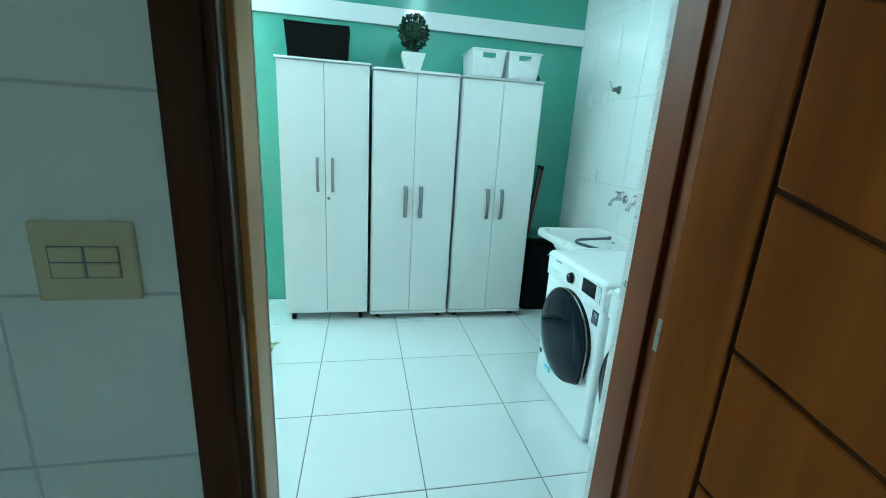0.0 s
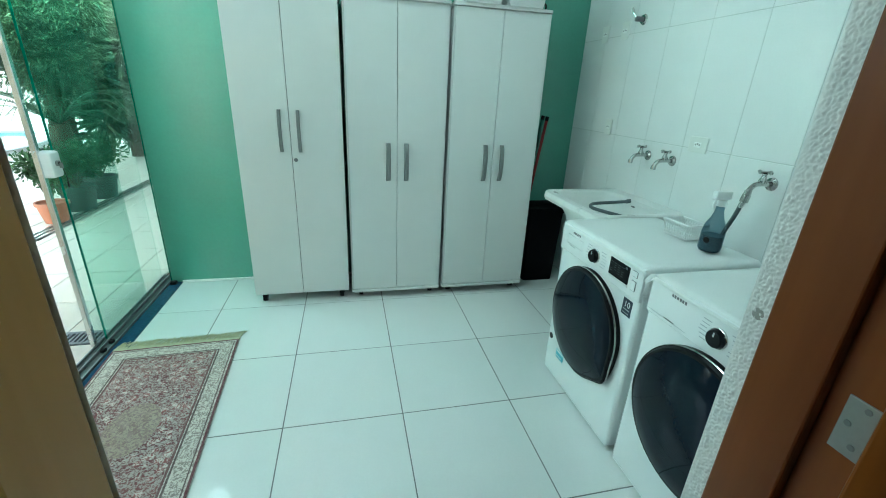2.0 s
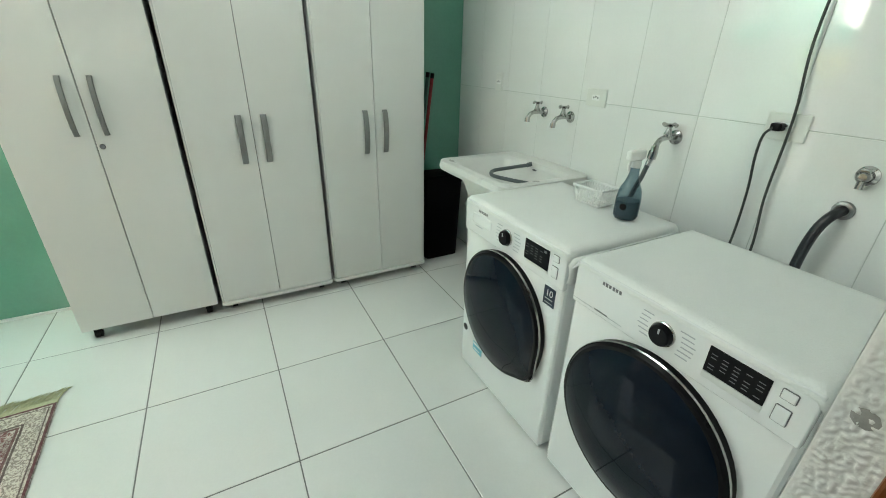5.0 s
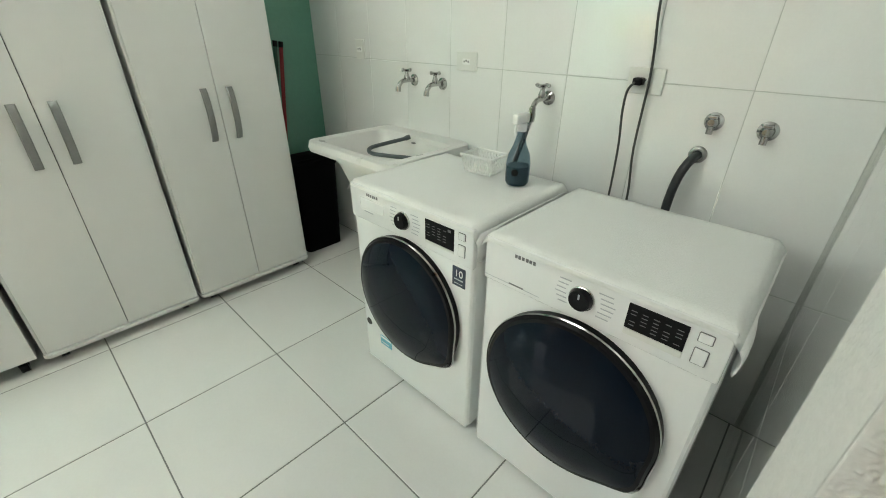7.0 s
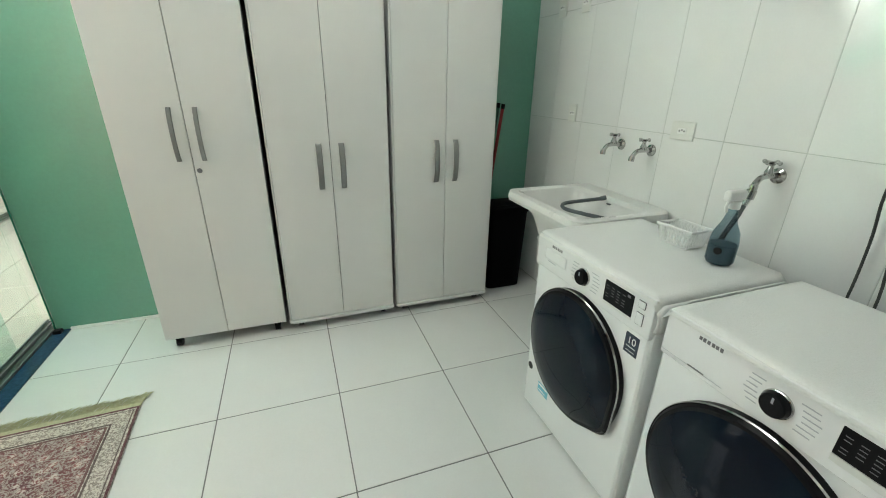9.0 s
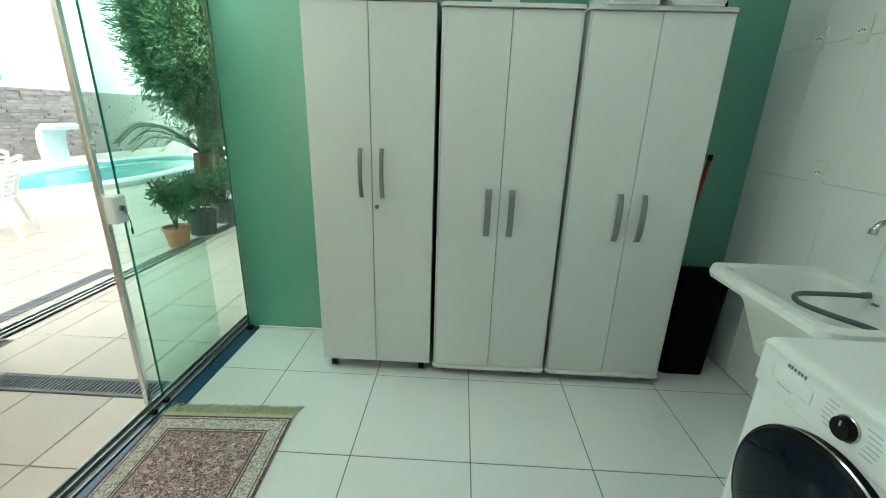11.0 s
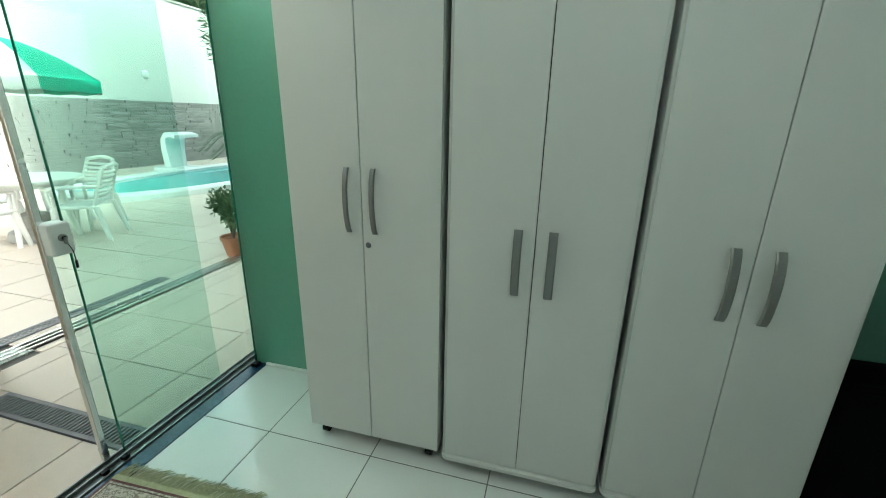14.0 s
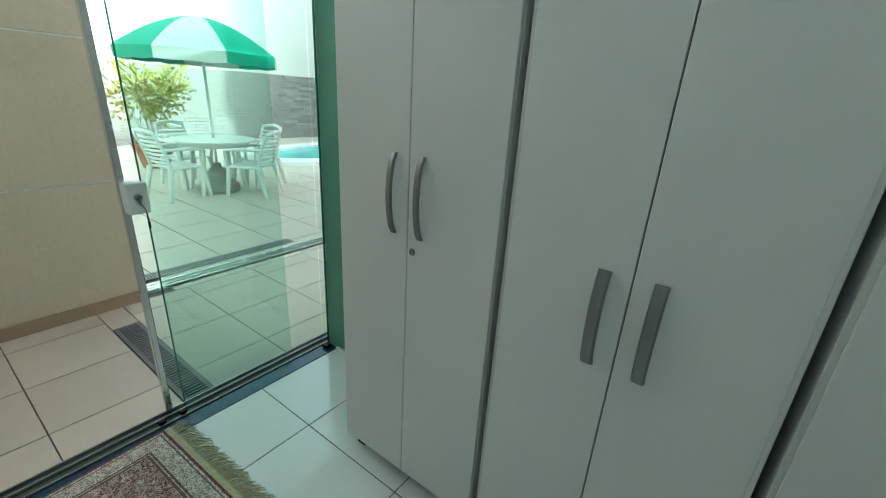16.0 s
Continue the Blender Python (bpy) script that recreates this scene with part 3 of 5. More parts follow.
for w, d, z in ((0.19, 0.125, 0.0), (0.205, 0.135, 0.215), (0.198, 0.128, 0.215), (0.184, 0.118, 0.01)):
    r0.append([bm.verts.new((sx * w, sy * d, z)) for sx, sy in ((-1, -1), (1, -1), (1, 1), (-1, 1))])
for a, b in zip(r0, r0[1:]):
    for i in range(4):
        bm.faces.new((a[i], a[(i + 1) % 4], b[(i + 1) % 4], b[i]))
bm.faces.new(r0[0][::-1])
bm.faces.new(r0[-1])
part("body", bm, WICKER, black_box)
part("rim", tube(bmesh.new(), smooth_line([(-0.204, -0.134, 0.215), (0.0, -0.135, 0.212), (0.204, -0.134, 0.215)], 4), 0.006, 6), WICKER, black_box)
part("rim", tube(bmesh.new(), [(-0.204, -0.134, 0.215), (-0.204, 0.134, 0.215), (0.204, 0.134, 0.215), (0.204, -0.134, 0.215)], 0.006, 6), WICKER, black_box)


def leaf_cloud(bm, centre, radii, count, size, rng, hollow=0.6, stretch=1.0):
    """Many small folded leaves inside an ellipsoid."""
    for _ in range(count):
        d = Vector((rng.gauss(0, 1), rng.gauss(0, 1), rng.gauss(0, 1))).normalized()
        r = rng.uniform(hollow, 1.0) * (1 + 0.12 * noise.noise(d * 3 + Vector(centre)))
        p = Vector(centre) + Vector((d.x * radii[0], d.y * radii[1], d.z * radii[2])) * r
        out = (d + Vector((rng.uniform(-0.7, 0.7), rng.uniform(-0.7, 0.7), rng.uniform(-0.4, 0.8)))).normalized()
        side = out.orthogonal().normalized()
        side.rotate(Matrix.Rotation(rng.uniform(0, math.tau), 3, out))
        s = size * rng.uniform(0.6, 1.3)
        fold = out.cross(side) * s * 0.18
        a, b, c, e = p, p + out * s * 0.5 * stretch + side * s * 0.3 + fold, p + out * s * stretch, p + out * s * 0.5 * stretch - side * s * 0.3 + fold
        v = [bm.verts.new(q) for q in (a, b, c, e)]
        bm.faces.new((v[0], v[1], v[2]))
        bm.faces.new((v[0], v[2], v[3]))
    return bm


rng = random.Random(5)
topiary = thing("potted_plant", "round dark green artificial topiary in a white pot", "plant", pose(0.575, 3.40, 1.868))
bm = bmesh.new()
rings = []
for w, z in ((0.048, 0.0), (0.082, 0.125), (0.076, 0.125), (0.07, 0.11)):
    rings.append([bm.verts.new((sx * w, sy * w, z)) for sx, sy in ((-1, -1), (1, -1), (1, 1), (-1, 1))])
for a, b in zip(rings, rings[1:]):
    for i in range(4):
        bm.faces.new((a[i], a[(i + 1) % 4], b[(i + 1) % 4], b[i]))
bm.faces.new(rings[0][::-1])
bm.faces.new(rings[-1])
part("pot", bm, CERAMIC, topiary, "square tapered white pot")
part("stem", rod((0, 0, 0.1), (0, 0, 0.2), 0.008), BARK, topiary)
crown = bmesh.new()
bmesh.ops.create_icosphere(crown, subdivisions=2, radius=0.075, matrix=pose(0, 0, 0.265))
leaf_cloud(crown, (0, 0, 0.265), (0.098, 0.098, 0.112), 1100, 0.022, rng, 0.75)
leaf_cloud(crown, (0, 0, 0.145), (0.06, 0.06, 0.02), 60, 0.02, rng, 0.2)
part("crown", crown, LEAF_DARK, topiary, "", False)


def white_basket(x, label):
    """A ribbed plastic basket with a slot for the hand."""
    b = thing("plastic_basket", label, "basket", pose(x, 3.37, 1.868), "white plastic baskets")
    w, d, h, tap = 0.118, 0.16, 0.175, 0.014
    bm = bmesh.new()
    n = 22
    for k in range(n):
        f = (k + 0.5) / n
        u = -w + tap + 2 * (w - tap) * f
        slot = abs(f - 0.5) < 0.24
        for top in ([(0.012, 0.118), (0.152, h)] if slot else [(0.012, h)]):
            for yy in (-1, 1):
                box(bm, (u - 0.0042, yy * d - 0.003, top[0]), (u + 0.0042, yy * d + 0.003, top[1]))
    for k in range(28):
        v = -d + 2 * d * (k + 0.5) / 28
        for xx in (-1, 1):
            box(bm, (xx * w - 0.003, v - 0.0042, 0.012), (xx * w + 0.003, v + 0.0042, h))
    for v in bm.verts:
        f = 1 - tap / w * (1 - v.co.z / h)
        v.co.x *= f
        v.co.y *= f
    part("ribs", bm, WHITE_PLASTIC, b)
    bm = bmesh.new()
    for yy in (-1, 1):
        box(bm, (-w, yy * (d - 0.004) - 0.001, 0.0), (w, yy * (d - 0.004) + 0.001, 0.118))
        box(bm, (-w, yy * (d - 0.004) - 0.001, 0.118), (-w * 0.5, yy * (d - 0.004) + 0.001, h))
        box(bm, (w * 0.5, yy * (d - 0.004) - 0.001, 0.118), (w, yy * (d - 0.004) + 0.001, h))
    for xx in (-1, 1):
        box(bm, (xx * (w - 0.004) - 0.001, -d, 0.0), (xx * (w - 0.004) + 0.001, d, h))
    box(bm, (-w, -d, 0.0), (w, d, 0.004))
    for v in bm.verts:
        f = 1 - tap / w * (1 - v.co.z / h)
        v.co.x *= f
        v.co.y *= f
    part("wall", bm, WHITE_PLASTIC, b)
    bm = bmesh.new()
    for lo, hi in (((-w - 0.008, -d - 0.008, h - 0.012), (w + 0.008, -d + 0.002, h)), ((-w - 0.008, d - 0.002, h - 0.012), (w + 0.008, d + 0.008, h)), ((-w - 0.008, -d, h - 0.012), (-w + 0.002, d, h)), ((w - 0.002, -d, h - 0.012), (w + 0.008, d, h))):
        box(bm, lo, hi, 0.003)
    part("rim", bm, WHITE_PLASTIC, b)
    return b


white_basket(1.09, "white ribbed plastic basket on the tall cabinet")
white_basket(1.355, "white ribbed plastic basket beside its twin")
solid("cable_end", tube(bmesh.new(), smooth_line([(1.495, 3.33, 1.876), (1.508, 3.33, 1.91), (1.525, 3.34, 1.905), (1.53, 3.36, 1.874)]), 0.006, 6), BLACK_PLASTIC, "short black looped cord on the cabinet", "cord")


# ---- laundry: washing machines ----
def bar(bm, y, z, wide, tall, x=-0.001):
    box(bm, (x - 0.0006, y - wide / 2, z - tall / 2), (x, y + wide / 2, z + tall / 2))


def ring_shape(r, n=72, notch=0.0):
    """The door's outline: round, with a lip that swells out at the lower corner on the handle side."""
    pts = []
    for k in range(n):
        a = k / n * math.tau
        diff = (a - radians(-34) + math.pi) % math.tau - math.pi
        swell = notch * math.exp(-(diff / 0.24) ** 2)
        pts.append(((r + swell) * math.cos(a), (r + swell) * math.sin(a)))
    return pts


def loft(bm, loops):
    for a, b in zip(loops, loops[1:]):
        n = len(a)
        for i in range(n):
            bm.faces.new((a[i], a[(i + 1) % n], b[(i + 1) % n], b[i]))


def door_loop(bm, r, x, notch):
    return [bm.verts.new((x, -u, 0.452 + v)) for u, v in ring_shape(r, 72, notch)]


def letters(name, text, size, m, mat, parent, label=""):
    """Raised lettering as a mesh."""
    cu = bpy.data.curves.new(name, "FONT")
    cu.body, cu.size, cu.extrude, cu.align_x = text, size, 0.0004, "CENTER"
    tmp = bpy.data.objects.new(name, cu)
    scene.collection.objects.link(tmp)
    me = bpy.data.meshes.new_from_object(tmp.evaluated_get(bpy.context.evaluated_depsgraph_get()))
    bpy.data.objects.remove(tmp)
    me.materials.clear()
    me.materials.append(mat)
    ob = new(name, me)
    ob.parent = parent
    ob.matrix_basis = m
    return tagged(ob, label)


FACE_ON = Matrix(((0, 0, -1, 0), (-1, 0, 0, 0), (0, 1, 0, 0), (0, 0, 0, 1)))


def machine(y, label, dryer):
    w = thing("washing_machine" if not dryer else "tumble_dryer", label, "washing machine" if not dryer else "tumble dryer", pose(1.298, y, 0), "laundry machines")
    hw, depth, h = 0.296, 0.50, 0.835
    part("body", boxes(((0.0, -hw, 0.012), (depth, hw, h), 0.022, 4)), ENAMEL, w)
    part("control_panel", boxes(((-0.006, -hw + 0.004, 0.70), (0.02, hw - 0.004, h - 0.006), 0.005, 3)), ENAMEL, w, "smooth white control panel")
    part("plinth", boxes(((0.004, -hw + 0.01, 0.012), (0.02, hw - 0.01, 0.10), 0.003)), ENAMEL, w)
    for fy in (-0.25, 0.25):
        for fx in (0.06, depth - 0.06):
            part("foot", lathe(bmesh.new(), [(0, 0), (0.022, 0), (0.022, 0.014), (0, 0.014)], 14, pose(fx, fy, 0)), BLACK_PLASTIC, w)
    # door: bezel, dark glass with a handle lip, chrome ring
    door = bmesh.new()
    loft(door, [door_loop(door, 0.246, 0.0, 0.012), door_loop(door, 0.246, -0.022, 0.026), door_loop(door, 0.238, -0.034, 0.028), door_loop(door, 0.225, -0.036, 0.028)])
    d = part("door", door, BLACK_PLASTIC, w, "round black door with a handle lip")
    bm = bmesh.new()
    loops = [door_loop(bm, 0.232, -0.034, 0.028), door_loop(bm, 0.215, -0.041, 0.022), door_loop(bm, 0.17, -0.052, 0.01), door_loop(bm, 0.1, -0.058, 0.0), door_loop(bm, 0.03, -0.06, 0.0)]
    loft(bm, loops)
    bm.faces.new(loops[-1])
    part("door_glass", bm, DARK_GLASS, d, "smoked bulging glass")
    bm = bmesh.new()
    loft(bm, [door_loop(bm, 0.2475, -0.019, 0.026), door_loop(bm, 0.2495, -0.023, 0.028), door_loop(bm, 0.247, -0.027, 0.028), door_loop(bm, 0.2445, -0.024, 0.026)])
    part("chrome_ring", bm, CHROME, d, "thin chrome ring")
    # knob
    k = part("knob", lathe(bmesh.new(), [(0.029, 0), (0.029, 0.006), (0.026, 0.018), (0.0235, 0.021), (0, 0.0205)], 36, pose(-0.006, 0.005, 0.765, 0, -90, 0)), BLACK_PLASTIC, w, "round black program knob")
    part("knob_ring", lathe(bmesh.new(), [(0.031, 0), (0.031, 0.0045), (0.0285, 0.006), (0.0285, 0)], 36, pose(-0.006, 0.005, 0.765, 0, -90, 0)), CHROME, k, "chrome ring")
    part("pointer", boxes(((-0.0285, 0.003, 0.772), (-0.0262, 0.007, 0.785))), PALE_MARK, k)
    # display and buttons
    disp = part("display", boxes(((-0.0085, -0.218, 0.735 if not dryer else 0.742), (-0.005, -0.098, 0.806), 0.0015)), BLACK_PLASTIC, w, "black display panel")
    bm = bmesh.new()
    for row in range(5):
        for colm in range(5 if dryer else 4):
            if (row * 3 + colm) % 7 != 6:
                bar(bm, -0.112 - 0.023 * colm, 0.79 - 0.009 * row, 0.012, 0.0018, -0.0085)
    if not dryer:
        bar(bm, -0.2, 0.796, 0.012, 0.008, -0.0085)
    part("print", bm, DISPLAY_MARK, disp)
    part("button_strip", boxes(((-0.008, -0.218, 0.725), (-0.005, -0.098, 0.7335 if not dryer else 0.7405), 0.001)), SOCKET, w)
    for bz0, bz1 in ((0.782, 0.806), (0.728, 0.768)):
        b = part("button", boxes(((-0.0085, -0.262, bz0), (-0.004, -0.234, bz1), 0.003)), GREY_MARK, w)
        part("button_cap", boxes(((-0.0095, -0.2605, bz0 + 0.0015), (-0.006, -0.2355, bz1 - 0.0015), 0.002)), ENAMEL, b)
    # printed programme names round the knob
    for i in range(6):
        for u, wide in ((0.062 - 0.004 * abs(i - 2.5), 0.03 - 0.003 * (i % 3)), (-0.058 + 0.004 * abs(i - 2.5), 0.034 - 0.004 * (i % 2))):
            bm = bmesh.new()
            bar(bm, u, 0.797 - 0.0125 * i, wide, 0.0028, -0.006)
            part("programme_name", bm, PALE_MARK, w)
    bm = bmesh.new()
    for i, u in enumerate((0.028, 0.018, 0.007, -0.005, -0.015, -0.026)):
        bar(bm, 0.165 + u, 0.803, 0.0075, 0.0105 if i % 2 else 0.0095, -0.006)
    part("maker_mark", bm, GREY_MARK, w)
    if dryer:
        bm = bmesh.new()
        bar(bm, 0.185, 0.716, 0.045, 0.004, -0.006)
        part("model_print", bm, GREY_MARK, w)
        part("panel_seam", boxes(((-0.0065, 0.115, 0.7135), (-0.004, 0.288, 0.7147))), PALE_MARK, w)
    else:
        part("soap_drawer", boxes(((-0.0085, 0.105, 0.745), (-0.004, 0.235, 0.788), 0.004)), ENAMEL, w, "white detergent drawer")
        bm = bmesh.new()
        bar(bm, 0.19, 0.738, 0.05, 0.004, -0.006)
        part("model_print", bm, PALE_MARK, w)
        lab = part("sticker", boxes(((-0.0022, -0.262, 0.618), (-0.0002, -0.21, 0.685), 0.0005)), NAVY, w, "navy warranty sticker with 10")
        letters("number", "10", 0.034, pose(-0.0023, -0.236, 0.652) @ FACE_ON, WHITE_PLASTIC, lab)
        bm = bmesh.new()
        bar(bm, -0.236, 0.642, 0.036, 0.004, -0.0022)
        bar(bm, -0.236, 0.628, 0.034, 0.0025, -0.0022)
        part("sticker_print", bm, PALE_MARK, lab)
        lab = part("energy_sticker", boxes(((-0.0022, 0.115, 0.14), (-0.0002, 0.185, 0.185), 0.0005)), CYAN, w, "cyan and white sticker")
        bm = bmesh.new()
        bar(bm, 0.15, 0.178, 0.062, 0.008, -0.0022)
        bar(bm, 0.155, 0.152, 0.045, 0.004, -0.0022)
        part("sticker_print", bm, WHITE_PLASTIC, lab)
        part("coin_cap", lathe(bmesh.new(), [(0, 0.001), (0.016, 0.001), (0.017, 0)], 18, pose(0, 0.257, 0.215, 0, -90, 0)), BLACK_PLASTIC, w, "dark filter cap")
    return w


machine(2.045, "white front-loading washing machine with a warranty sticker", False)
machine(1.420, "white front-loading dryer with a smoked round door", True)


def cover(y, label):
    """A thin white sheet over a machine's top, whose front corner droops over the side."""
    bm = bmesh.new()
    nx, ny = 26, 30
    x0, x1, hw = -0.012, 0.512, 0.303
    rows = []
    for i in range(nx + 1):
        row = []
        for j in range(ny + 1):
            u, v = i / nx, j / ny
            x, yy = x0 + (x1 - x0) * u, -hw + 2 * hw * v
            z = 0.8385 + 0.0012 * noise.noise(Vector((x * 9, yy * 9, y)))
            for e, far in ((min(u, 1 - u) * (x1 - x0), 0), (min(v, 1 - v) * 2 * hw, 1)):
                if e < 0.02:
                    z -= 0.020 * (1 - e / 0.02) ** 2
            row.append(bm.verts.new((x, yy, z)))
        rows.append(row)
    for a, b in zip(rows, rows[1:]):
        for i in range(ny):
            bm.faces.new((a[i], a[i + 1], b[i + 1], b[i]))
    top_edge = [rows[i][0].co.copy() for i in range(nx + 1)]
    cov = thing("machine_cover", label, "cover", pose(1.298, y, 0), "machine covers")
    flap = bmesh.new()
    prev = [flap.verts.new(p) for p in top_edge]
    for k in range(1, 6):
        ring = []
        for i, p in enumerate(top_edge):
            f = max(0.0, 1 - abs(i - 1.5) / 4.5)
            drop = (0.010 + 0.09 * f ** 1.5 + 0.006 * math.sin(i * 1.3)) * k / 5
            ring.append(flap.verts.new((p.x + 0.006 * math.sin(i * 0.9) * k / 5, p.y - 0.004 - 0.010 * math.sin(k * 0.6 + i * 0.3) * f, p.z - drop)))
        for i in range(nx):
            flap.faces.new((prev[i], prev[i + 1], ring[i + 1], ring[i]))
        prev = ring
    for name, piece in (("sheet", bm), ("hanging_flap", flap)):
        ob = part(name, piece, COVER, cov)
        ob.data.set_sharp_from_angle(angle=radians(60))
        m = ob.modifiers.new("thickness", "SOLIDIFY")
        m.thickness = 0.0022
    return cov


cover(2.045, "white protective sheet over the washing machine")
cover(1.420, "white protective sheet over the dryer")

# ---- laundry: sink ----
sink = thing("laundry_sink", "white moulded laundry sink hung on the tiled wall", "sink", pose(1.76, 2.69, 0))


def rect_loop(bm, x0, x1, y0, y1, r, z, n=6, front=0.0):
    """A rectangle with round corners; front: how far its front edge bows out."""
    pts = []
    for cx, cy, a0 in ((x1 - r, y1 - r, 0), (x0 + r, y1 - r, 90), (x0 + r, y0 + r, 180), (x1 - r, y0 + r, 270)):
        for k in range(n + 1):
            a = radians(a0 + 90 * k / n)
            pts.append((cx + r * math.cos(a), cy + r * math.sin(a)))
    out = []
    for x, y in pts:
        f = 1 - ((y - (y0 + y1) / 2) / ((y1 - y0) / 2)) ** 2
        out.append(bm.verts.new((x - (front * f if x < (x0 + x1) / 2 else 0), y, z)))
    return out


bm = bmesh.new()
loops = [rect_loop(bm, -0.10, 0.12, -0.12, 0.16, 0.05, 0.50), rect_loop(bm, -0.16, 0.2, -0.22, 0.22, 0.06, 0.70), rect_loop(bm, -0.19, 0.25, -0.27, 0.27, 0.06, 0.775, 6, 0.01),
         rect_loop(bm, -0.255, 0.262, -0.315, 0.315, 0.05, 0.780, 6, 0.03), rect_loop(bm, -0.262, 0.264, -0.32, 0.32, 0.055, 0.800, 6, 0.03), rect_loop(bm, -0.255, 0.264, -0.315, 0.315, 0.05, 0.828, 6, 0.03),
         rect_loop(bm, -0.24, 0.262, -0.30, 0.30, 0.045, 0.832, 6, 0.028), rect_loop(bm, -0.205, 0.19, -0.265, 0.265, 0.05, 0.826, 6, 0.02), rect_loop(bm, -0.193, 0.178, -0.253, 0.253, 0.06, 0.805, 6, 0.015),
         rect_loop(bm, -0.165, 0.16, -0.225, 0.225, 0.07, 0.71), rect_loop(bm, -0.115, 0.13, -0.155, 0.155, 0.06, 0.60)]
loft(bm, loops)
bm.faces.new(loops[0][::-1])
bm.faces.new(loops[-1])
part("basin", bm, CERAMIC, sink)
part("drain", lathe(bmesh.new(), [(0, 0.002), (0.022, 0.003), (0.026, 0)], 20, pose(0.02, 0, 0.601)), CHROME, sink)
part("trap", rod((0.02, 0.02, 0.2), (0.02, 0.02, 0.5), 0.022, 14), WHITE_PLASTIC, sink)
part("trap_elbow", tube(bmesh.new(), smooth_line([(0.02, 0.02, 0.21), (0.05, 0.02, 0.15), (0.12, 0.02, 0.15), (0.26, 0.02, 0.24)]), 0.02, 12), WHITE_PLASTIC, sink)
part("overflow", boxes(((0.166, -0.012, 0.79), (0.178, 0.012, 0.797), 0.002)), GREY_MARK, sink)
hose = thing("sink_hose", "coiled grey drain hose lying in the sink", "hose", pose(1.76, 2.69, 0))
part("hose", tube(bmesh.new(), smooth_line([(0.10, -0.17, 0.735), (0.02, -0.16, 0.775), (-0.07, -0.10, 0.793), (-0.10, 0.0, 0.793), (-0.05, 0.07, 0.796), (0.06, 0.06, 0.805), (0.14, 0.02, 0.82)], 8), 0.0095, 10), GREY_HOSE, hose)
part("hose_end", rod((0.135, 0.022, 0.82), (0.158, 0.012, 0.826), 0.012, 12), GREY_HOSE, hose)
cloth = bmesh.new()
for k in range(34):
    a, r = rng.uniform(0, math.tau), rng.uniform(0.0, 0.07)
    p = Vector((0.05 + r * math.cos(a), -0.10 + r * math.sin(a), 0.645 + rng.uniform(0, 0.05)))
    pts = [cloth.verts.new(p + Vector((rng.uniform(-0.035, 0.035), rng.uniform(-0.035, 0.035), rng.uniform(-0.02, 0.025)))) for _ in range(4)]
    cloth.faces.new(pts[:3])
    cloth.faces.new((pts[0], pts[2], pts[3]))
solid("plastic_bag", cloth, WHITE_PLASTIC, "crumpled white plastic bag in the sink", "bag", "", "", pose(1.76, 2.69, 0))


# ---- laundry: taps, sockets and hoses on the tiled wall ----
def wall_tap(y, z, group="taps over the sink", label="chrome wall tap with a cross handle"):
    t = thing("tap", label, "tap", pose(EAST, y, z), group)
    turn = pose(0, 0, 0, 0, -90, 0)
    part("flange", lathe(bmesh.new(), [(0, 0.012), (0.016, 0.012), (0.027, 0.004), (0.028, 0)], 24, turn), CHROME, t)
    part("spout", tube(bmesh.new(), smooth_line([(-0.008, 0, 0), (-0.05, 0, 0.002), (-0.085, 0, -0.002), (-0.105, 0, -0.02), (-0.11, 0, -0.038)]), 0.0105, 12), CHROME, t)
    part("nozzle", rod((-0.1095, 0, -0.026), (-0.1115, 0, -0.046), 0.0135, 14), CHROME, t)
    part("valve", lathe(bmesh.new(), [(0.014, 0), (0.016, 0.012), (0.011, 0.022), (0.008, 0.034), (0.011, 0.04), (0, 0.042)], 18, pose(-0.052, 0, 0.004)), CHROME, t)
    hnd = part("handle", rod((-0.052, -0.026, 0.05), (-0.052, 0.026, 0.05), 0.0045), CHROME, t, "cross handle")
    part("handle_bar", rod((-0.078, 0, 0.05), (-0.026, 0, 0.05), 0.0045), CHROME, hnd)
    for dx, dy in ((0, -0.026), (0, 0.026), (-0.026, 0), (0.026, 0)):
        bm = bmesh.new()
        bmesh.ops.create_uvsphere(bm, u_segments=10, v_segments=6, radius=0.0075, matrix=pose(-0.052 + dx, dy, 0.05))
        part("handle_tip", bm, CHROME, hnd)
    return t


wall_tap(2.773, 1.084)
wall_tap(2.574, 1.082)
wall_tap(1.996, 1.078, "taps behind the machines", "chrome wall tap with a grey hose on it")
hose = thing("supply_hose", "grey water hose running from the tap down behind the machine", "hose", pose(EAST, 1.996, 1.078))
part("nut", rod((-0.1115, 0, -0.044), (-0.114, 0.003, -0.075), 0.0165, 12), CHROME, hose, "chrome hose nut")
part("ferrule", rod((-0.114, 0.003, -0.072), (-0.118, 0.008, -0.10), 0.0105, 12), STEEL, hose)
part("hose", tube(bmesh.new(), smooth_line([(-0.118, 0.008, -0.095), (-0.122, 0.02, -0.15), (-0.12, 0.045, -0.22), (-0.105, 0.07, -0.30), (-0.09, 0.06, -0.45)]), 0.009, 10), GREY_HOSE, hose)


